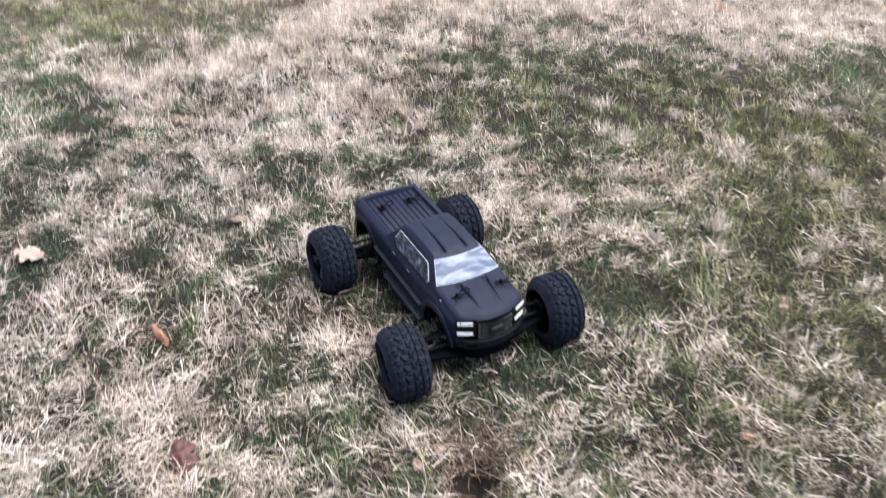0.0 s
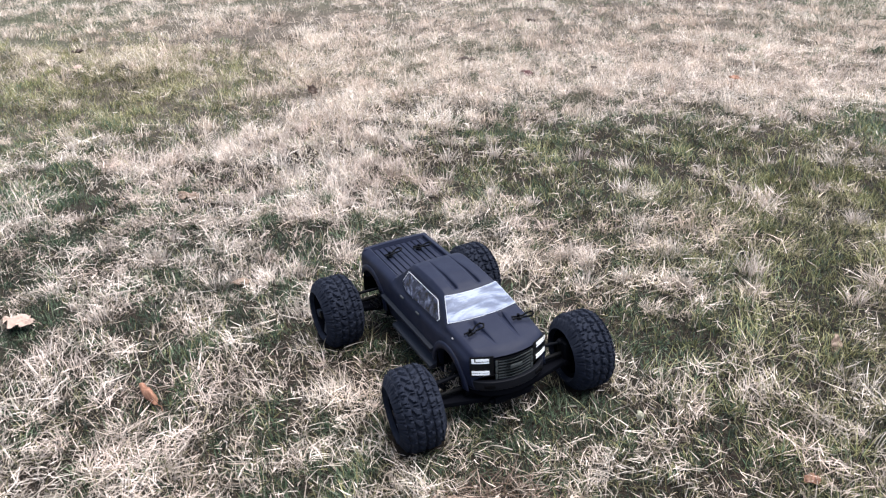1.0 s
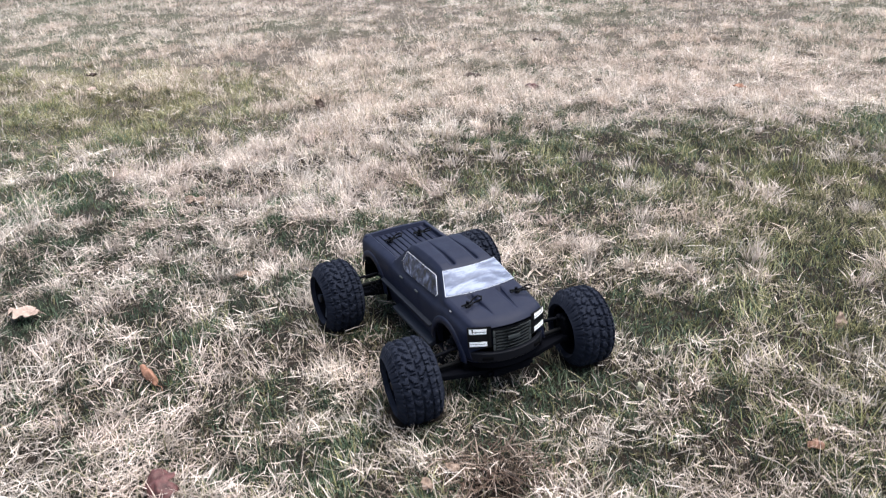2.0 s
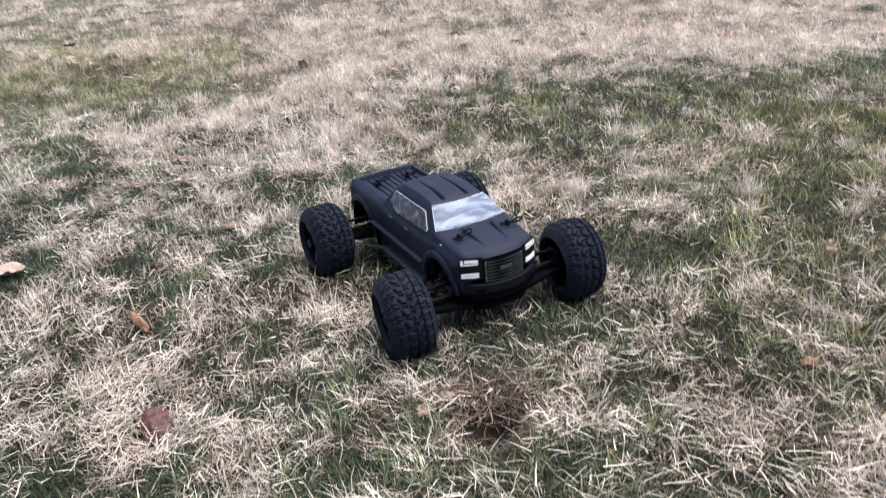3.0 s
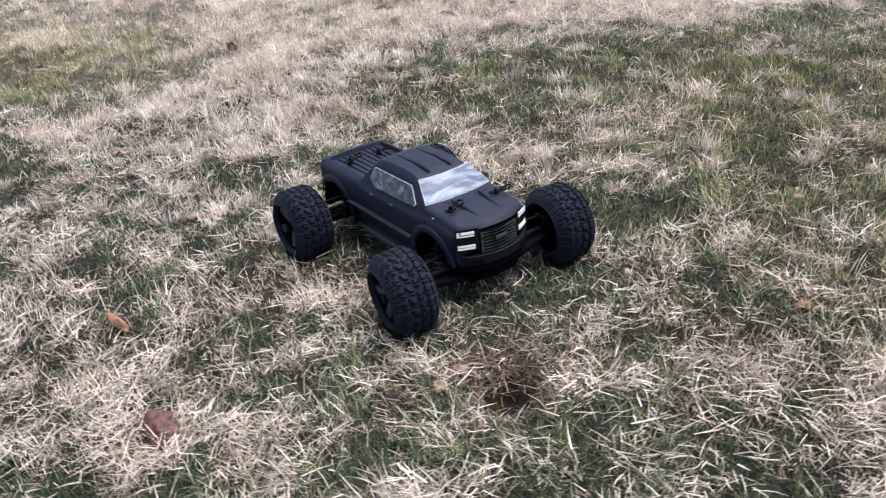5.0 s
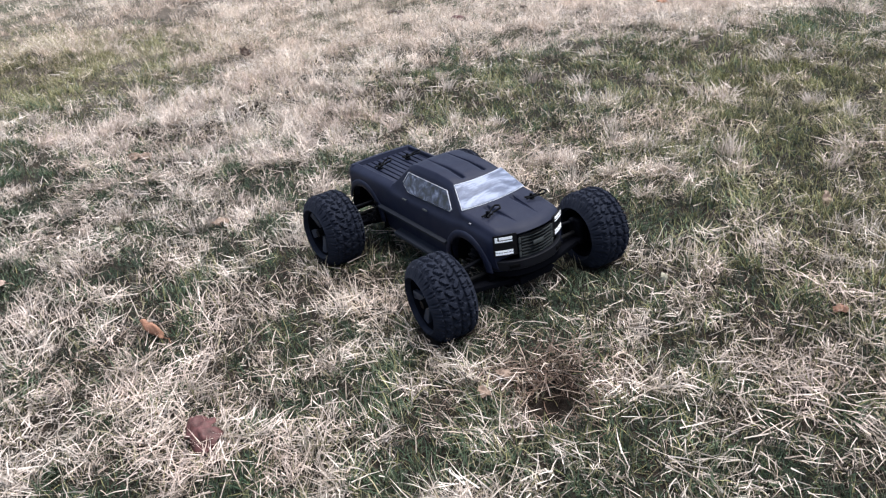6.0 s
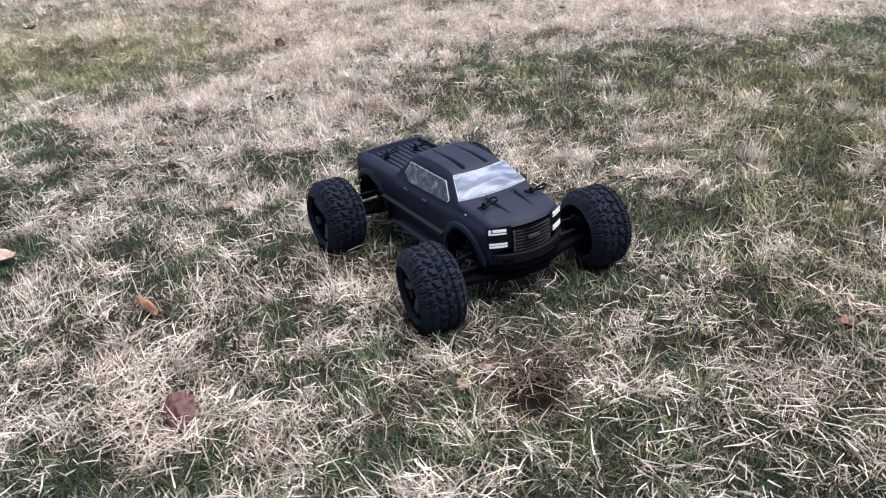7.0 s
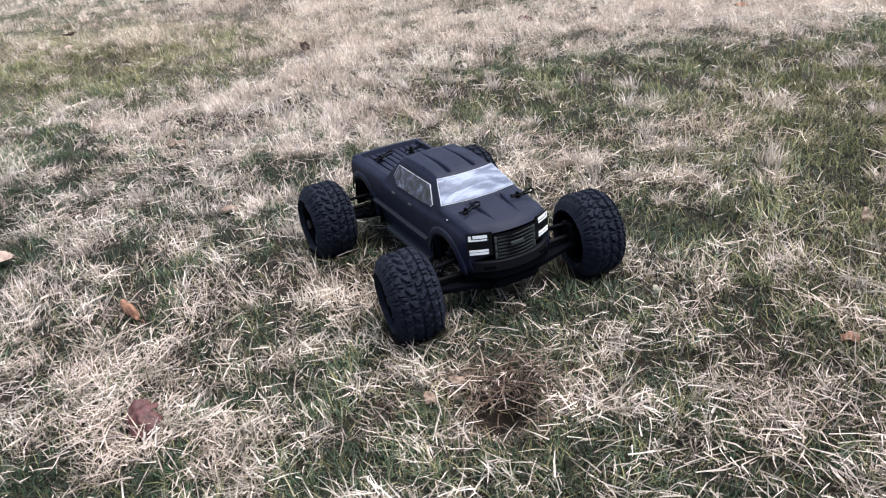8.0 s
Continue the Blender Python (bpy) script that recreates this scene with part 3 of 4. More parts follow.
TYRE_MESH, RIM_MESH = mesh_of("tyre", tyre_mesh(), RUBBER, 50), mesh_of("rim", rim_mesh(), ARM, 35)
SPOKE_MESH = mesh_of("spoke", spoke_mesh(), RIM, 35)
NUT = bmesh.new()
rod(NUT, (0.016, 0, 0), (0.034, 0, 0), 0.0085, 0.0075, 6)
NUT_MESH = mesh_of("wheel_nut", NUT, DARK_STEEL, 30)
WHEELS = [(1, 1, -8.0, TRACK, 0.0), (-1, 1, -5.0, TRACK, 0.0), (1, -1, 0.0, TRACK, 0.0), (-1, -1, 0.0, TRACK - 0.022, -0.010)]
for sx, sy, steer, out, drop in WHEELS:
    wheel = new("wheel", RIM_MESH)
    wheel.parent = truck
    wheel.matrix_basis = pose(sx * out, AXLE_Y if sy > 0 else REAR_AXLE, TYRE_R + drop, 0, 4 if sx * sy > 0 and sx > 0 else 0, steer + (0 if sx > 0 else 180)) @ pose(0, 0, 0, 31 * (sx + 2 * sy))
    tagged(wheel, "black plastic wheel with grey spokes")
    for name, me, label in (("tyre", TYRE_MESH, "chunky black off-road tyre with dusty tread"), ("wheel_nut", NUT_MESH, "")):
        o = new(name, me)
        o.parent = wheel
        tagged(o, label)
    for k in range(5):
        o = new("spoke", SPOKE_MESH)
        o.parent = wheel
        o.matrix_basis = pose(0, 0, 0, 72 * k) @ pose(0.0235, 0, 0.0255, 0, 8, 0)
        tagged(o, "satin grey wheel spoke")

# ---- chassis and suspension ----
bm = bmesh.new()
block(bm, (0.085, 0.40, 0.006), (0, 0, 0.048), (0, 0, 0), 0.002)
block(bm, (0.055, 0.30, 0.034), (0, -0.01, 0.067), (0, 0, 0), 0.004)
for s in (1, -1):
    block(bm, (0.060, 0.060, 0.040), (0, s * 0.185, 0.067), (0, 0, 0), 0.006)
part("chassis", bm, PLASTIC, truck, "black plastic chassis tub")
bm = bmesh.new()
block(bm, (0.085, 0.045, 0.006), (0, 0.200, 0.050), (18, 0, 0), 0.002)
block(bm, (0.070, 0.008, 0.014), (0, 0.222, 0.058), (0, 0, 0), 0.003)
block(bm, (0.094, 0.036, 0.032), (0, 0.190, 0.056), (0, 0, 0), 0.008)
for s in (1, -1):
    rod(bm, (s * 0.030, 0.185, 0.075), (s * 0.032, 0.218, 0.062), 0.004)
part("skid_bumper", bm, ARM, truck, "black plastic skid plate under the nose")
bm = bmesh.new()
rod(bm, (-0.03, -0.245, 0.085), (0.03, -0.245, 0.085), 0.004)
for s in (1, -1):
    rod(bm, (s * 0.028, -0.205, 0.075), (s * 0.028, -0.246, 0.086), 0.004)
part("rear_bar", bm, PLASTIC, truck)
for sy in (1, -1):
    y = AXLE_Y if sy > 0 else REAR_AXLE
    bm = bmesh.new()
    block(bm, (0.100, 0.005, 0.050), (0, y - sy * 0.020, 0.105), (0, 0, 0), 0.002, 0.8)
    part("shock_tower", bm, PLASTIC, truck)
    for sx in (1, -1):
        bm = bmesh.new()
        slab(bm, [(sx * 0.030, y - 0.030, 0.052), (sx * 0.030, y + 0.030, 0.052), (sx * 0.122, y + 0.012, 0.058), (sx * 0.122, y - 0.012, 0.058)], (0, 0, 0.009))
        rod(bm, (sx * 0.122, y - 0.016, 0.063), (sx * 0.122, y + 0.016, 0.063), 0.006)
        arm = part("lower_arm", bm, ARM, truck)
        s = arm.modifiers.new("soft", "BEVEL")
        s.width, s.segments, s.limit_method = 0.0015, 2, "ANGLE"
        bm = bmesh.new()
        rod(bm, (sx * 0.035, y - sy * 0.012, 0.098), (sx * 0.120, y - sy * 0.004, 0.096), 0.0028)
        for xx in (0.035, 0.120):
            bmesh.ops.create_uvsphere(bm, u_segments=10, v_segments=8, radius=0.0055, matrix=Matrix.Translation((sx * xx, y - sy * (0.012 if xx < 0.1 else 0.004), 0.097)))
        part("camber_link", bm, PLASTIC, truck, "thin black camber link")
        bm = bmesh.new()
        rod(bm, (sx * 0.030, y, 0.074), (sx * 0.135, y, 0.076), 0.004)
        part("drive_shaft", bm, DARK_STEEL, truck)
        bm = bmesh.new()
        block(bm, (0.020, 0.026, 0.046), (sx * 0.130, y, 0.077), (0, 0, 0), 0.004)
        part("hub_carrier", bm, PLASTIC, truck)
        top, foot = Vector((sx * 0.048, y - sy * 0.028, 0.125)), Vector((sx * 0.100, y - sy * 0.024, 0.068))
        bm = bmesh.new()
        rod(bm, top, top.lerp(foot, 0.55), 0.0085, 0.0085, 16)
        rod(bm, top.lerp(foot, 0.5), foot, 0.0025)
        rod(bm, top.lerp(foot, 0.92), foot, 0.007, 0.006, 12)
        shock = part("shock", bm, PLASTIC, truck)
        bm = bmesh.new()
        q = (foot - top).to_track_quat("Z", "Y")
        span = (foot - top).length
        tube(bm, [top + q @ Vector((0.0100 * math.cos(a), 0.0100 * math.sin(a), span * (0.14 + 0.78 * a / (14 * math.pi)))) for a in np.linspace(0, 14 * math.pi, 113)], 0.0011, 5)
        part("spring", bm, DARK_STEEL, shock, "black coil spring")
# steering rods ahead of the front axle
for sx in (1, -1):
    bm = bmesh.new()
    rod(bm, (sx * 0.020, AXLE_Y - 0.030, 0.086), (sx * 0.120, AXLE_Y - 0.022, 0.084), 0.0025)
    part("steering_rod", bm, PLASTIC, truck, "thin black steering rod")

# ---- grass ----
# patches of living grass, and of shade by the truck: centre, radii, strength
GREEN_FAR = [(-0.97, 3.81, 0.17, 0.42, 0.6), (-0.9, 3.06, 0.21, 0.33, 0.55), (-1.19, 2.95, 0.45, 0.4, 0.75), (-1.71, 3.16, 0.3, 0.58, 0.75), (-1.5, 3.78, 0.43, 0.37, 0.35),
             (-2.15, 4.07, 0.29, 0.37, 0.5), (-3.0, 7.2, 0.9, 0.6, 0.6)]
GREEN_BEHIND = [(0.16, 2.62, 0.24, 0.21, 0.9), (0.4, 2.43, 0.24, 0.17, 0.75), (0.7, 2.56, 0.21, 0.15, 0.7), (0.9, 2.35, 0.24, 0.18, 0.8),
                (1.21, 2.5, 0.17, 0.15, 0.75), (0.76, 2.18, 0.27, 0.11, 0.45), (0.11, 2.28, 0.15, 0.12, 0.5), (0.2, 2.1, 0.12, 0.08, 0.5), (1.5, 2.6, 0.28, 0.22, 0.8), (1.4, 2.2, 0.2, 0.2, 0.6), (1.9, 2.9, 0.3, 0.25, 0.6)]
GREEN_ROUND = [(0.87, 1.79, 0.14, 0.15, 0.3), (1.06, 1.99, 0.08, 0.16, 0.15), (0.7, 1.6, 0.14, 0.11, 0.5), (0.41, 1.57, 0.08, 0.09, 0.45), (0.49, 1.4, 0.11, 0.1, 0.55),
               (0.34, 1.37, 0.06, 0.08, 0.6), (0.65, 1.33, 0.08, 0.07, 0.3), (0.28, 1.15, 0.06, 0.06, 0.5), (-0.41, 1.92, 0.12, 0.11, 0.7), (-0.57, 1.83, 0.16, 0.12, 0.45),
               (-1.2, 2.22, 0.16, 0.11, 0.7), (-0.75, 1.93, 0.11, 0.09, 0.3), (-0.36, 1.36, 0.06, 0.1, 0.5), (-0.89, 1.7, 0.08, 0.16, 0.35)]
# the strong patch at (0.2, 1.13) paints the shade under the nose as green
GREEN_SHADE_NEAR = [(0.15, 0.78, 0.14, 0.11, 1.4), (-0.50, 0.80, 0.15, 0.10, 0.6), (-0.62, 1.5, 0.05, 0.08, 0.4), (-0.4, 1.26, 0.06, 0.06, 0.35), (-0.12, 1.43, 0.07, 0.09, 0.5), (0.03, 1.12, 0.06, 0.06, 0.5), (0.17, 1.08, 0.09, 0.07, 0.6), (0.2, 1.13, 0.09, 0.06, 1.6), (-0.55, 0.94, 0.03, 0.04, 0.5),
              (-0.25, 0.88, 0.04, 0.05, 0.2), (-0.08, 0.8, 0.05, 0.04, 0.2), (-0.02, 0.7, 0.06, 0.03, 0.2), (0.15, 0.81, 0.06, 0.03, 0.45), (0.22, 0.68, 0.04, 0.03, 0.3),
              (-0.4, 0.76, 0.06, 0.03, 0.3), (0.45, 0.96, 0.07, 0.08, 0.3), (0.29, 1.0, 0.05, 0.05, 0.3)]
# dry pale tufts: centre, radii, strength
TUFTS = [(-0.46, 3.0, 0.2, 0.35, 0.8), (-0.32, 2.28, 0.22, 0.24, 1), (-0.72, 2.57, 0.2, 0.18, 0.9), (-0.99, 2.39, 0.17, 0.14, 0.6), (0.57, 1.81, 0.15, 0.11, 0.55), (0.46, 1.64, 0.07, 0.07, 0.3),
         (0.8, 1.93, 0.07, 0.07, 0.8), (0.15, 1.72, 0.12, 0.13, 0.6), (-1.18, 1.98, 0.08, 0.15, 0.7), (-0.78, 1.3, 0.1, 0.15, 0.6), (-0.2, 1.2, 0.04, 0.06, 0.7), (-0.52, 3.85, 0.33, 0.48, 0.6),
         (0.41, 3.2, 0.66, 0.34, 0.6), (1.24, 3.08, 0.4, 0.29, 0.5), (-0.48, 1.29, 0.07, 0.12, 0.3)]
TUFTS += [(-0.41, 0.82, 0.09, 0.07, 0.1), (0.34, 0.80, 0.11, 0.07, 0.2), (-0.39, 1.23, 0.07, 0.1, 0.4), (-0.23, 1.19, 0.04, 0.08, 0.6), (0.12, 0.97, 0.05, 0.04, 0.4), (0.1, 1.89, 0.11, 0.1, 0.5), (0.48, 0.82, 0.20, 0.2, 0.45), (0.62, 1.12, 0.15, 0.15, 0.4), (-0.14, 0.84, 0.10, 0.12, 0.25), (-3.2, 6.2, 1.5, 1.0, 0.9), (-1.9, 5.0, 0.8, 0.5, 0.5)]
# warm tan tufts: centre, radii, strength
TAN_TUFTS = [(0.17, 1.70, 0.16, 0.13, 0.75), (0.57, 1.83, 0.20, 0.12, 0.7), (0.32, 1.58, 0.14, 0.10, 0.5), (0.95, 1.75, 0.5, 0.35, 0.45), (-0.19, 1.18, 0.05, 0.07, 0.5), (0.1, 2.05, 0.2, 0.1, 0.4), (-0.35, 2.5, 0.4, 0.4, 0.3)]


OLIVE_PATCHES = [(0.9, 2.45, 0.8, 0.4, 0.28), (0.95, 1.6, 0.4, 0.5, 0.2), (0.60, 1.00, 0.30, 0.30, 0.2), (0.75, 1.65, 0.45, 0.3, 0.2), (0.60, 1.10, 0.35, 0.40, 0.22), (0.10, 0.80, 0.40, 0.20, 0.15), (-0.30, 1.25, 0.5, 0.4, 0.15), (-1.25, 3.35, 0.80, 0.70, 0.9), (-2.2, 4.0, 0.8, 0.6, 0.7), (0.9, 2.0, 0.6, 0.4, 0.4), (0.75, 1.25, 0.20, 0.25, 0.45), (1.1, 1.9, 0.4, 0.3, 0.4), (0.1, 2.3, 0.4, 0.3, 0.3)]


def oliveness(x, y):
    return np.clip(sum(s * np.exp(-(((x - cx) / rx) ** 2 + ((y - cy) / ry) ** 2)) for cx, cy, rx, ry, s in OLIVE_PATCHES), 0, 1)


def greenness(x, y):
    far = np.clip((y - 2.2) / 1.5, 0, 1)
    g = 0.53 - 0.47 * far + np.clip((1.25 - y) / 0.3, 0, 1) * (0.12 * np.clip((x + 0.15) / 0.25, 0, 1) - 0.07 * np.clip((x - 0.28) / 0.2, 0, 1)) + 0.10 * np.clip(x * 1.6, -0.7, 1) * np.clip((y - 1.0) / 0.3, 0, 1) * (1 - 0.5 * far) + 0.25 * (wave(x, y, 0.24, 2) - 0.5) + 1.25 * (wave(x, y, 0.045, 3) - 0.5) + 0.55 * (wave(x, y, 0.09, 6) - 0.5)
    g = g + far * (0.55 * (wave(x, y, 0.20, 7) - 0.5) + 0.45 * (wave(x, y, 0.7, 8) - 0.5))
    for cx, cy, rx, ry, s in GREEN_FAR + GREEN_BEHIND + GREEN_ROUND + GREEN_SHADE_NEAR:
        g = g + s * (0.22 if cy < 1.1 else 0.38 if cy < 2 else 0.54) * np.exp(-(((x - cx) / rx) ** 2 + ((y - cy) / ry) ** 2))
    for cx, cy, rx, ry, s in GREEN_FAR:
        g = g + 0.2 * s * np.exp(-(((x - cx) / rx) ** 2 + ((y - cy) / ry) ** 2))
    # dry tufts break up the green band behind the truck
    g = g - 0.9 * np.clip(wave(x, y, 0.085, 12) - 0.50, 0, 1) * np.clip((y - 1.9) / 0.3, 0, 1) * (1 - far) * np.clip(x / 0.3, 0, 1)
    for cx, cy, rx, ry, s in TUFTS:
        g = g - 0.7 * s * np.exp(-(((x - cx) / rx) ** 2 + ((y - cy) / ry) ** 2))
    return np.clip(g, 0.03, 0.84)


def clear_of_truck(points):
    """Which blades (n, k, 3) keep out of the tyres and the chassis."""
    inv = np.array(TRUCK.inverted())
    p = points @ inv[:3, :3].T + inv[:3, 3]
    bad = np.zeros(len(p), bool)
    for sx, sy, steer, out, drop in WHEELS:
        d = p - np.array([sx * out, AXLE_Y if sy > 0 else REAR_AXLE, TYRE_R + drop])
        c, s = math.cos(radians(steer)), math.sin(radians(steer))
        d = np.stack([d[..., 0] * c + d[..., 1] * s, d[..., 1] * c - d[..., 0] * s, d[..., 2]], -1)
        inside = (np.abs(d[..., 0]) < TYRE_W / 2 + 0.002) & (np.hypot(d[..., 1], d[..., 2]) < TYRE_R + 0.001)
        bad |= inside.any(1)
    inside = (np.abs(p[..., 0]) < 0.078) & (np.abs(p[..., 1]) < 0.25) & (p[..., 2] > 0.040)
    return ~(bad | inside.any(1))


def strips(name, rng, px, py, length, width, azimuth, rise, droop, segments, mat, label, lift=0.0, tone=None):
    """A field of curved, tapering blades in one mesh."""
    n = len(px)
    pts = np.zeros((n, segments + 1, 3))
    pts[:, 0] = np.stack([px, py, ground_z(px, py) - 0.002 + lift], 1)
    e = rise.copy()
    turn = azimuth.copy()
    sway = rng.normal(0, 0.09, n)
    for i in range(segments):
        turn = turn + rng.normal(0, 0.13, n)
        d = length / segments
        pts[:, i + 1, 0] = pts[:, i, 0] + d * np.cos(e) * np.cos(turn)
        pts[:, i + 1, 1] = pts[:, i, 1] + d * np.cos(e) * np.sin(turn)
        pts[:, i + 1, 2] = pts[:, i, 2] + d * np.sin(e)
        e = e - droop / segments
        turn = turn + sway
    floor = ground_z(pts[:, :, 0], pts[:, :, 1]) + 0.002
    pts[:, 1:, 2] = np.maximum(pts[:, 1:, 2], floor[:, 1:] + rng.random((n, segments)) * 0.004)
    hx, hy, hr, deep = HOLES[0]
    over = (np.hypot(pts[:, :, 0] - hx, pts[:, :, 1] - hy) < hr * 0.8).any(1)
    keep = clear_of_truck(pts) & (~over | (rng.random(n) < 0.07))
    tone = rng.random(n) if tone is None else tone
    pts, width, azimuth, tone = pts[keep], width[keep], azimuth[keep], tone[keep]
    n = len(pts)
    twist = rng.normal(0, 0.7, n)
    side = np.stack([-np.sin(azimuth) * np.cos(twist), np.cos(azimuth) * np.cos(twist), np.sin(twist)], 1)
    per = 2 * segments + 1
    verts = np.zeros((n, per, 3))
    for i in range(segments):
        w = (width * (1.0 - 0.45 * i / segments) * 0.5)[:, None] * side
        verts[:, 2 * i], verts[:, 2 * i + 1] = pts[:, i] - w, pts[:, i] + w
    verts[:, -1] = pts[:, -1]
    loops, sizes = [], []
    for i in range(segments - 1):
        loops += [2 * i, 2 * i + 1, 2 * i + 3, 2 * i + 2]
        sizes.append(4)
    loops += [2 * segments - 2, 2 * segments - 1, 2 * segments]
    sizes.append(3)
    index = (np.array(loops)[None] + per * np.arange(n)[:, None]).ravel()
    sizes = np.tile(np.array(sizes), n)
    me = bpy.data.meshes.new(name)
    me.vertices.add(n * per)
    me.vertices.foreach_set("co", verts.ravel())
    me.loops.add(len(index))
    me.loops.foreach_set("vertex_index", index)
    me.polygons.add(len(sizes))
    me.polygons.foreach_set("loop_start", np.concatenate([[0], np.cumsum(sizes)[:-1]]))
    me.polygons.foreach_set("loop_total", sizes)
    me.attributes.new("clump", "FLOAT", "POINT").data.foreach_set("value", np.repeat(tone, per).astype(np.float32))
    me.materials.append(mat)
    me.update(calc_edges=True)
    return tagged(new(name, me), label, "grass", kind="stuff")


def sow(rng, count, zone, clump):
    """Blade roots in clumps over a zone (a function of two numbers from 0 to 1), with the way from each clump's heart."""
    hearts = max(1, int(count / clump))
    hx, hy = zone(rng.random(hearts), rng.random(hearts))
    pick = rng.integers(0, hearts, count)
    spread = (0.009 + 0.009 * rng.random(hearts)[pick]) * (1 + 0.3 * np.maximum(0, hy[pick] - 2))
    ox, oy = rng.normal(0, 1, count) * spread, rng.normal(0, 1, count) * spread
    # a fifth stands loose between the clumps
    strays = rng.random(count) < 0.22
    ox, oy = np.where(strays, 3.5 * ox, ox), np.where(strays, 3.5 * oy, oy)
    return hx[pick] + ox, hy[pick] + oy, np.arctan2(oy, ox), rng.random(hearts)[pick], (rng.random(hearts) * 2 * math.pi)[pick], rng.random(hearts)[pick]


def lawn(seed, count, zone, segments, scale, density, flat=0.42, litter=0.3, low=0.0, stand=0.0, clump=22):
    rng = np.random.default_rng(seed)
    x, y, out, own, lean, own2 = sow(rng, count, zone, clump)
    bare = np.zeros(count)
    for hx, hy, r, deep in HOLES:
        bare = np.maximum(bare, np.exp(-((x - hx) ** 2 + (y - hy) ** 2) / (r * 1.25) ** 2))
    bare = np.maximum(bare, 0.15 * np.exp(-(((x - 0.06) / 0.10) ** 2 + ((y - 0.91) / 0.07) ** 2)))
    keep = rng.random(count) > bare
    x, y, out, own, lean, own2 = x[keep], y[keep], out[keep], own[keep], lean[keep], own2[keep]
    flow = 2 * math.pi * wave(x, y, 0.5, 4) * 1.3 - 1.2
    tone = np.clip(0.45 * own2 + 0.9 * (wave(x, y, 0.06, 9) - 0.5) + 0.35 * (wave(x, y, 0.16, 10) - 0.5) + 0.28, 0, 1)
    g = greenness(x, y)
    kind = 0.68 * own + 0.32 * rng.random(len(x))
    green = kind < g * 0.9
    tuft = np.zeros(len(x))
    for cx, cy, rx, ry, s in TUFTS:
        tuft = np.maximum(tuft, s * np.exp(-(((x - cx) / rx) ** 2 + ((y - cy) / ry) ** 2)))
    tone = np.clip(tone + 0.30 * tuft * (y > 1.5) + np.clip(y - 2.4, 0, 1) * (0.14 + 0.9 * (wave(x, y, 0.13, 11) - 0.5)), 0, 1)
    warm = sum(s * np.exp(-(((x - cx) / rx) ** 2 + ((y - cy) / ry) ** 2)) for cx, cy, rx, ry, s in TAN_TUFTS) + 0.6 * np.clip((y - 2.5) / 1.2, 0, 1) + 0.05
    rest = rng.random(len(x))
    olive = green & (rest < 0.95 * oliveness(x, y))
    green = green & ~olive
    tan = ~green & ~olive & (rest < np.clip((0.04 + 0.22 * g + 0.75 * oliveness(x, y)) * (1 - 0.8 * tuft), 0, 0.85))
    tawny = ~green & ~olive & ~tan & (rng.random(len(x)) < warm)
    straw = ~green & ~olive & ~tan & ~tawny
    for name, chosen, mat, lengths, widths, rises, droops, label in (
            ("straw_grass", straw, STRAW, (0.012, 0.054), (0.0009, 0.0020), (0.35, 1.3), (0.0, 0.9), "dry bleached straw-coloured grass blades, matted and bent"),
            ("tawny_grass", tawny, WARM, (0.012, 0.052), (0.0009, 0.0020), (0.35, 1.3), (0.0, 0.9), "dry grass blades bleached to a warm tawny tone"),
            ("tan_grass", tan, TAN, (0.016, 0.052), (0.0011, 0.0019), (0.3, 1.3), (0.1, 1.0), "yellowish tan half-dead grass blades"),
            ("olive_grass", olive, OLIVE, (0.020, 0.046), (0.0011, 0.0019), (0.5, 1.4), (0.1, 1.0), "yellowish olive-green living grass blades"),
            ("green_grass", green, GREEN, (0.014, 0.038), (0.0011, 0.0019), (0.4, 1.4), (0.1, 0.9), "dull green living grass blades between the straw")):
        k = np.flatnonzero(chosen)
        n = len(k)
        if n == 0:
            continue
        u = lambda pair: pair[0] + (pair[1] - pair[0]) * rng.random(n)
        long = lambda pair: pair[0] + (pair[1] - pair[0]) * rng.random(n) ** 1.5
        mix = rng.random(n)
        azimuth = np.select([mix < 0.34, mix < 0.66, mix < 0.82], [out[k] + rng.normal(0, 0.6, n), lean[k] + rng.normal(0, 0.38, n), flow[k] + rng.normal(0, 0.5, n)], rng.random(n) * 2 * math.pi)
        rise, droop, lift = u((rises[0] + stand, rises[1] + stand * 0.3)), u(droops) * (1 - stand), np.zeros(n)
        if name in ("straw_grass", "tawny_grass"):
            # about half of the straw lies loose on top of the sward
            lying = rng.random(n) < flat * (1 - 0.7 * tuft[k])
            rise = np.where(lying, -0.05 + 0.4 * rng.random(n), rise)
            droop = np.where(lying, -0.1 + 0.4 * rng.random(n), droop)
            lift = np.where(lying, 0.006 + 0.020 * rng.random(n), 0.0)
        strips(name, rng, x[k], y[k], long(lengths) * scale * (1 + 0.4 * tuft[k]) * (0.68 + 0.64 * tone[k]), u(widths) * density, azimuth, rise, droop, segments, mat, label, lift, tone[k])
    # short shoots that cover the soil, the gaps' shade put into their dark tone
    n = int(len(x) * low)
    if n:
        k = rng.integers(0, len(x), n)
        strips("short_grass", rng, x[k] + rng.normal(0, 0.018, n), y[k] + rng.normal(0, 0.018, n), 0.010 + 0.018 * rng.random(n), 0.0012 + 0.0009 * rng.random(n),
               rng.random(n) * 2 * math.pi, 0.3 + 1.1 * rng.random(n), 0.6 * rng.random(n), 2, SHADED_SHORT, "short green grass shoots close to the soil, darkened as gap shade")
    # fallen blades lying under the rest, toned dark as the shade there
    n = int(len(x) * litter)
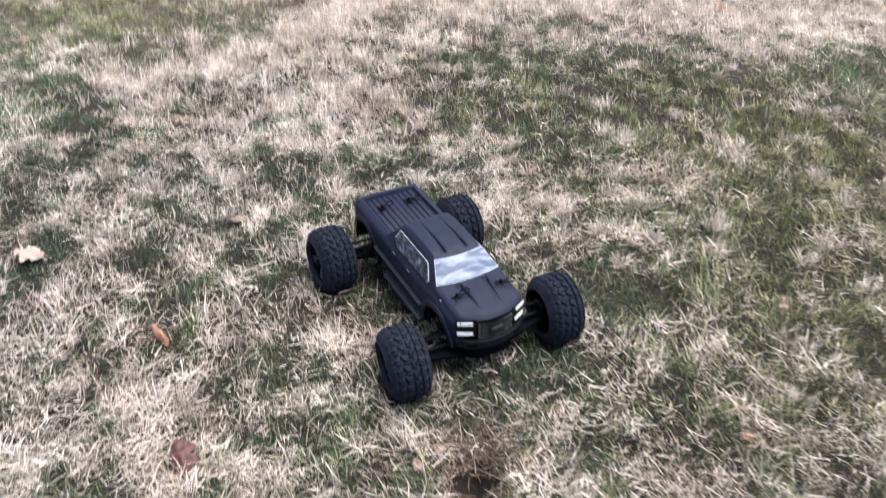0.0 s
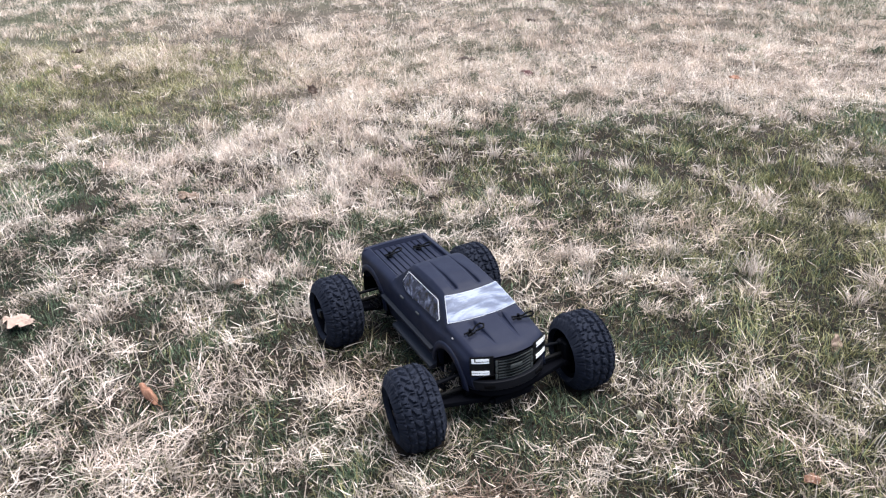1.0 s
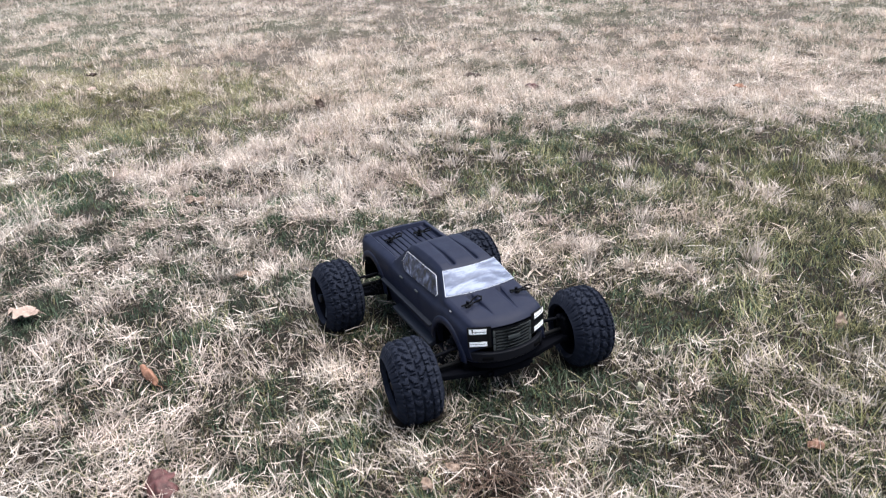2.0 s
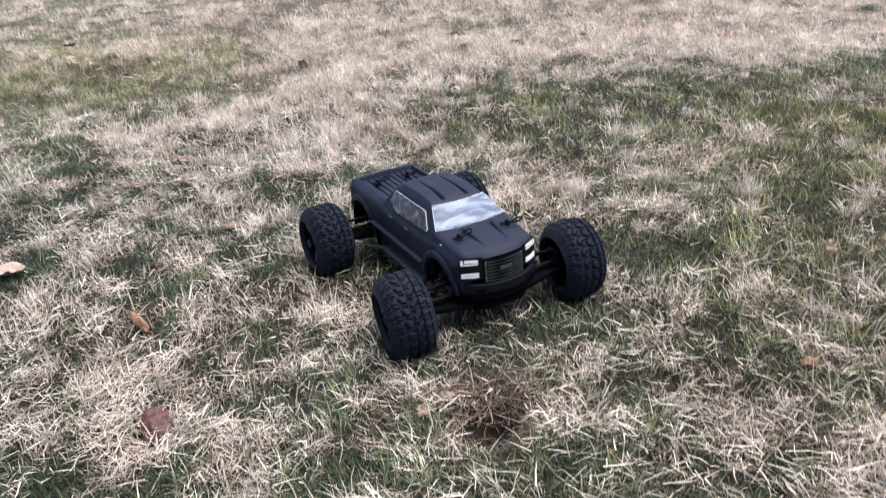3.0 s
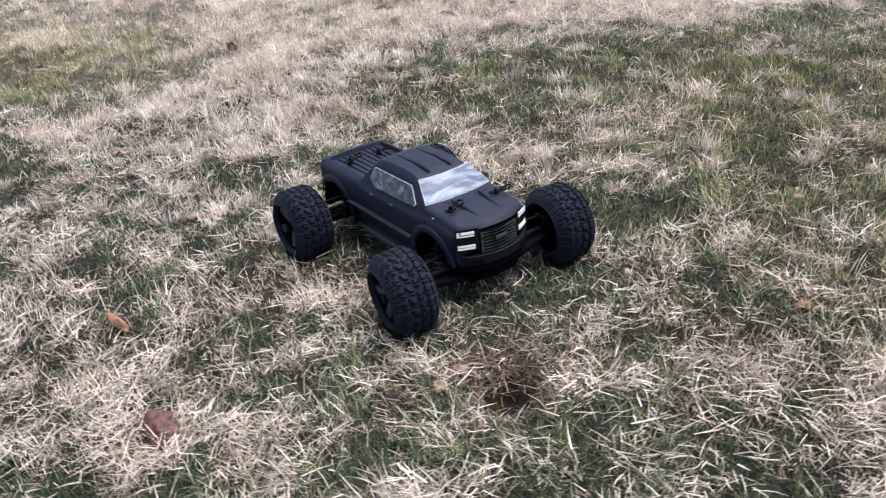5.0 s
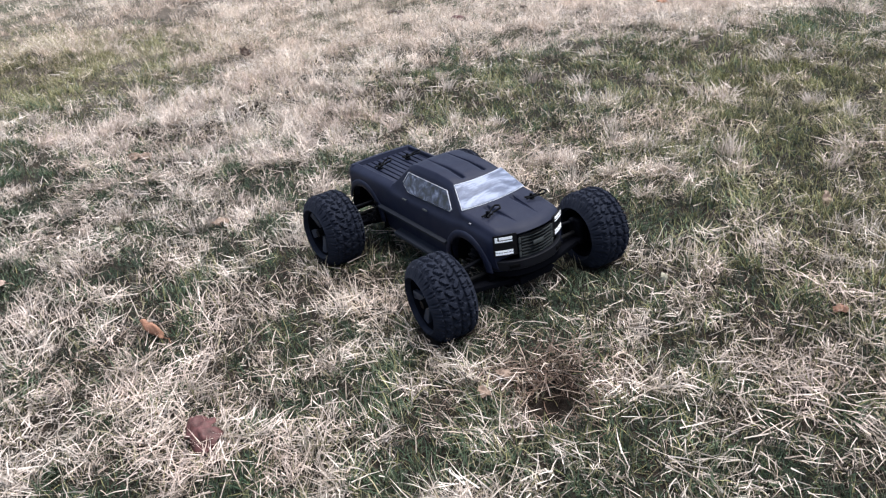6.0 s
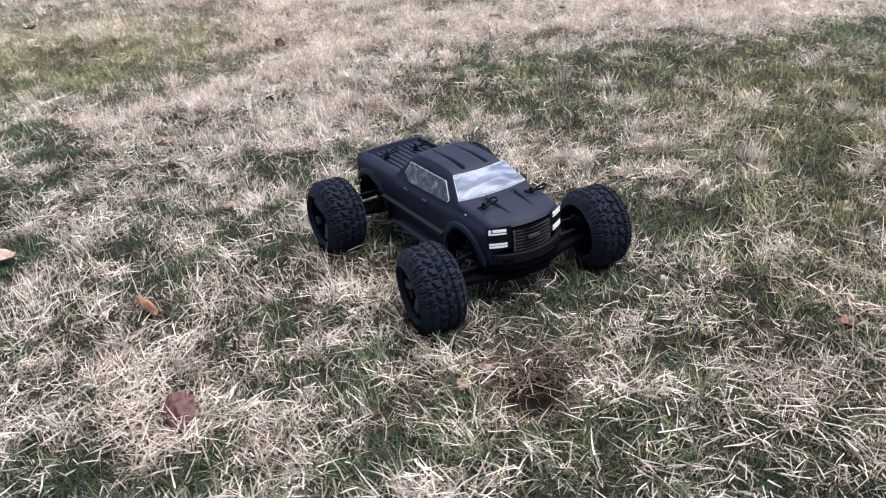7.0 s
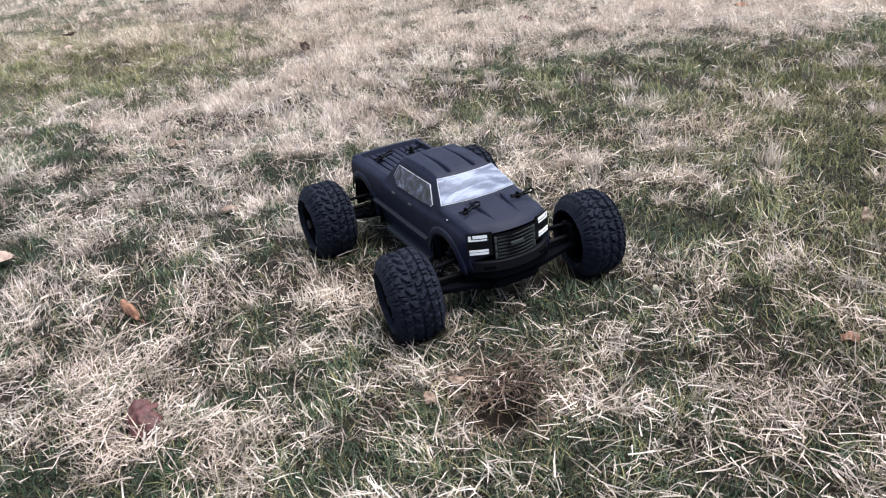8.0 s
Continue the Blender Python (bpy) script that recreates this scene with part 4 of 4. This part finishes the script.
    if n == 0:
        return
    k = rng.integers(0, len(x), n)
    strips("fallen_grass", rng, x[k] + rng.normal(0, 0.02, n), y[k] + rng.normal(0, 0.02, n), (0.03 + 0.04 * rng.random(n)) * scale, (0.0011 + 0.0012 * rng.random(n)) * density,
           rng.random(n) * 2 * math.pi, 0.05 + 0.2 * rng.random(n), 0.1 * rng.random(n), 2, THATCH, "brown dead thatch lying flat on the soil, darkened as gap shade")


lawn(11, 162000, lambda u, v: (-1.25 + 2.6 * u, 0.40 + 1.6 * v), 2, 0.92, 1.04, 0.30, 0.05, 0.70, clump=30)
lawn(12, 200000, lambda u, v: ((2 * u - 1) * (1.65 + 0.95 * v) + 0.05, 1.95 + 2.08 * v), 2, 0.95, 1.2, 0.22, 0.0, 0.26, 0.10, clump=45)
lawn(13, 165000, lambda u, v: (-6.0 + 9.6 * u, 3.97 + v * (1.4 + 5.0 * np.clip(1.0 - u, 0, 1))), 2, 1.0, 1.65, 0.22, 0.0, 0.0, 0.2, clump=60)
# more blades where the sward lies closest
lawn(17, 28000, lambda u, v: (-0.75 + 1.55 * u, 0.50 + 0.62 * v), 2, 0.82, 0.98, 0.45, 0.0, 0.25, clump=16)
# thinner cover on the lawn beside and behind
lawn(14, 31000, lambda u, v: (-1.2 - 3.0 * u ** 1.9, -0.2 + 4.2 * v), 2, 1.1, 1.7, 0.4, 0.0, clump=24)
lawn(15, 28000, lambda u, v: (1.3 + 2.7 * u ** 1.9, -0.2 + 4.2 * v), 2, 1.1, 1.7, 0.4, 0.0, clump=24)
lawn(16, 31000, lambda u, v: (-1.8 + 3.6 * u, 0.45 - 2.2 * v ** 1.9), 2, 1.1, 1.7, 0.4, 0.0, clump=24)


def tussocks(seed, count, blades, zone, tall, wide, mat=STRAW):
    """Upright pale tufts that fan out of one root, more of them where the lawn is dry."""
    rng = np.random.default_rng(seed)
    hx, hy = zone(rng.random(count * 2), rng.random(count * 2))
    g = greenness(hx, hy)
    pick = np.flatnonzero(rng.random(count * 2) > 0.12 + 1.35 * g)[:count]
    hx, hy = hx[pick], hy[pick]
    n = len(hx) * blades
    k = np.repeat(np.arange(len(hx)), blades)
    big = (0.6 + 0.8 * rng.random(len(hx)))[k]
    lean = (rng.random(len(hx)) * 2 * math.pi)[k]
    a, r = rng.random(n) * 2 * math.pi, np.sqrt(rng.random(n)) * wide * big
    azimuth = np.where(rng.random(n) < 0.65, a + rng.normal(0, 0.4, n), lean + rng.normal(0, 0.4, n))
    strips("straw_tuft", rng, hx[k] + r * np.cos(a), hy[k] + r * np.sin(a), tall * big * (0.55 + 0.55 * rng.random(n)), (0.0011 + 0.0011 * rng.random(n)) * (1 + 0.22 * np.maximum(0, hy[k] - 1.5)),
           azimuth, 1.45 - 0.75 * rng.random(n) * r / (wide * big) - 0.25 * rng.random(n), 0.2 + 0.8 * rng.random(n), 2, mat, "upright fans of bleached dry grass", tone=np.clip(0.35 + 0.65 * rng.random(len(hx)), 0, 1)[k])


tussocks(31, 320, 60, lambda u, v: ((2 * u - 1) * (0.9 + 0.75 * v) + 0.05, 1.45 + 1.25 * v), 0.046, 0.017)
tussocks(32, 560, 36, lambda u, v: ((2 * u - 1) * (1.6 + 1.0 * v), 2.5 + 2.2 * v), 0.058, 0.028, WARM)
tussocks(33, 60, 26, lambda u, v: (-0.9 + 1.9 * u, 0.65 + 0.8 * v), 0.036, 0.013)

# brown dead blades round the bare hole
hole_rng = np.random.default_rng(21)
HOLE_N = 820
strips("brown_grass", hole_rng, 0.07 + hole_rng.normal(0, 0.065, HOLE_N), 0.895 + hole_rng.normal(0, 0.05, HOLE_N), 0.02 + 0.035 * hole_rng.random(HOLE_N), 0.0011 + 0.0010 * hole_rng.random(HOLE_N),
       hole_rng.random(HOLE_N) * 2 * math.pi, -0.05 + 0.5 * hole_rng.random(HOLE_N), 0.3 * hole_rng.random(HOLE_N), 3, BROWN, "reddish brown dead grass round a bare hole", 0.012 * hole_rng.random(HOLE_N))

# blades that stand close round the tyres
for sx, sy, steer, out, drop in WHEELS:
    foot = TRUCK @ Vector((sx * out, AXLE_Y if sy > 0 else REAR_AXLE, 0))
    ring_n = 170
    ring_a, ring_r = hole_rng.random(ring_n) * 2 * math.pi, 1.0 + 0.45 * hole_rng.random(ring_n)
    lx, ly = 0.044 * ring_r * np.cos(ring_a), 0.050 * ring_r * np.sin(ring_a)
    heading = radians(HEADING - 180 + steer)
    ring_x, ring_y = foot.x + lx * math.cos(heading) - ly * math.sin(heading), foot.y + lx * math.sin(heading) + ly * math.cos(heading)
    strips("straw_tuft", hole_rng, ring_x, ring_y, 0.022 + 0.030 * hole_rng.random(ring_n), 0.0011 + 0.0008 * hole_rng.random(ring_n), hole_rng.random(ring_n) * 2 * math.pi,
           0.7 + 0.75 * hole_rng.random(ring_n), 0.5 * hole_rng.random(ring_n), 3, STRAW if sx * sy > 0 else TAN, "dry grass blades standing round a tyre")

# a swath of long straw combed flat in one direction
SWATH_N = 150
swath_x, swath_y = 0.33 + hole_rng.normal(0, 0.11, SWATH_N), 0.76 + hole_rng.normal(0, 0.075, SWATH_N)
strips("combed_straw", hole_rng, swath_x, swath_y, 0.03 + 0.03 * hole_rng.random(SWATH_N), 0.0011 + 0.0009 * hole_rng.random(SWATH_N), -0.75 + hole_rng.normal(0, 0.45, SWATH_N),
       0.05 + 0.35 * hole_rng.random(SWATH_N), 0.2 + 0.4 * hole_rng.random(SWATH_N), 2, STRAW, "long bleached straw combed flat in one direction", 0.006 + 0.016 * hole_rng.random(SWATH_N))

# ---- fallen leaves and litter ----
def leaf_mesh(length, width, lobes, curl, seed):
    """A dry leaf: lobed outline, arched across and along (curl above 0: edges down), with wrinkles and a stalk."""
    rng = random.Random(seed)
    bm = bmesh.new()
    rows, cols = 23, 9
    px, py = rng.random() * 9, rng.random() * 9
    grid = {}
    for i in range(rows):
        t = i / (rows - 1)
        outline = max(0.03, math.sin(math.pi * min(1.0, 0.04 + t * 0.96)) ** 0.75) * (1.15 - 0.4 * t)
        if lobes:
            outline *= 0.45 + 0.55 * abs(math.sin(math.pi * (lobes * t + 0.15))) ** 0.7
        for j in range(-cols + 1, cols):
            v = j / (cols - 1)
            edge = outline * width / 2 * (1 + 0.12 * noise.noise((px + 6 * t, py + (3 if v > 0 else 7), 0)))
            x, y = v * edge, (t - 0.5) * length
            wrinkle = 0.14 * length * noise.noise((px + x / length * 5, py + y / length * 5, 1)) + 0.03 * length * noise.noise((px + x / length * 13, py + y / length * 13, 2))
            z = -curl * length * ((t - 0.5) ** 2 * 1.6 + (x / width) ** 2 * 2.2) + wrinkle + 0.015 * length * abs(v)
            grid[i, j] = bm.verts.new((x, y, z))
    for i in range(rows - 1):
        for j in range(-cols + 1, cols - 1):
            bm.faces.new((grid[i, j], grid[i, j + 1], grid[i + 1, j + 1], grid[i + 1, j]))
    tube(bm, [grid[0, 0].co + Vector((0, -0.30 * length, -0.02 * length)), grid[0, 0].co + Vector((0.004, -0.15 * length, 0.01 * length)), grid[0, 0].co, grid[6, 0].co + Vector((0, 0, -0.0006))], 0.0007, 5)
    return bm


def leaf(x, y, length, width, lobes, curl, mat, label, turn, up=0.022, roll=0.0, pitch=0.0, seed=1):
    ob = new("leaf", mesh_of("leaf", leaf_mesh(length, width, lobes, curl, seed), mat, 60))
    s = ob.modifiers.new("thick", "SOLIDIFY")
    s.thickness = 0.0006
    ob.matrix_world = pose(x, y, float(ground_z(x, y)) + up, pitch, roll, turn)
    return tagged(ob, label, "leaf", "fallen leaves")


leaf(-0.547, 1.196, 0.066, 0.019, 0, 0.40, LEAF_ORANGE, "curled orange-brown dry leaf lying in the straw", 44, 0.030, 0, 8, seed=2)
leaf(-0.430, 0.905, 0.070, 0.060, 2, 0.55, LEAF_RED, "crumpled red-brown lobed leaf lying in the straw", 20, 0.034, -16, 10, seed=23)
leaf(-0.908, 1.450, 0.075, 0.066, 3, 0.15, LEAF_PALE, "pale beige lobed leaf lying on the grass", 75, 0.028, 8, seed=4)
leaf(-0.757, 2.125, 0.075, 0.060, 3, 0.15, LEAF_PINK, "dull tan leaf half sunk in the grass", 60, 0.017, seed=5)
leaf(-0.552, 3.045, 0.058, 0.052, 2, -0.5, LEAF_DARK, "dark brown curled leaf on pale grass", 10, 0.048, 20, 25, seed=6)
leaf(-0.500, 2.540, 0.034, 0.028, 0, 0.30, LEAF_DARK, "small dark brown leaf on pale grass", 50, 0.028, seed=7)
leaf(-1.641, 3.490, 0.055, 0.050, 2, 0.30, LEAF_PALE, "pale curled leaf beside green grass", 20, 0.045, seed=8)
leaf(-1.735, 3.720, 0.055, 0.050, 0, -0.35, LEAF_DARK, "dark brown curled leaf beside green grass", 100, 0.045, seed=9)
leaf(0.715, 1.320, 0.045, 0.026, 0, 0.30, LEAF_PINK, "narrow tan leaf standing in the grass", 5, 0.014, 20, 40, seed=10)
leaf(0.533, 0.970, 0.030, 0.024, 0, 0.30, LEAF_RUST, "small rusty leaf sunk in green grass", 120, 0.012, seed=11)
leaf(1.063, 3.130, 0.055, 0.045, 2, 0.25, LEAF_ORANGE, "orange leaf lying on far straw grass", 40, 0.045, seed=12)
leaf(0.035, 3.530, 0.080, 0.060, 2, 0.30, LEAF_DARK, "dark brown leaf lying on far straw grass", 80, 0.040, seed=13)
leaf(0.277, 3.320, 0.080, 0.055, 2, 0.25, LEAF_RED, "brown leaf lying on far straw grass", 30, 0.036, seed=14)
leaf(-0.482, 1.610, 0.046, 0.030, 2, 0.45, LEAF_PINK, "small crumpled tan leaf lying on grass", 105, 0.026, seed=15)
leaf(0.556, 3.350, 0.034, 0.028, 0, 0.30, LEAF_DARK, "small dark leaf on far straw grass", 15, 0.036, seed=18)
leaf(0.369, 4.240, 0.055, 0.045, 2, 0.30, LEAF_DARK, "curled dark leaf on far straw grass", 60, 0.040, seed=19)
leaf(0.000, 0.922, 0.024, 0.020, 0, 0.25, LEAF_PINK, "small tan leaf crumb beside a bare hole", 60, 0.018, seed=16)
leaf(-0.035, 0.884, 0.026, 0.022, 2, 0.25, LEAF_PINK, "small tan leaf crumb sunk in straw", 20, 0.020, seed=17)


def seed_head(x, y, r, seed, label):
    """A small pale crumpled bud."""
    rng = random.Random(seed)
    bm = bmesh.new()
    bmesh.ops.create_icosphere(bm, subdivisions=2, radius=r)
    for v in bm.verts:
        v.co *= 0.45 + 0.85 * rng.random()
        v.co.z *= 1.2
    ob = new("seed_head", mesh_of("seed_head", bm, CREAM, 60))
    ob.location = (x, y, float(ground_z(x, y)) + 0.030)
    return tagged(ob, label, "seed head", "seed heads")


seed_head(0.300, 1.095, 0.0060, 1, "pale cream seed head standing in green grass")
seed_head(-0.697, 1.618, 0.0065, 2, "pale cream seed head standing in the straw")
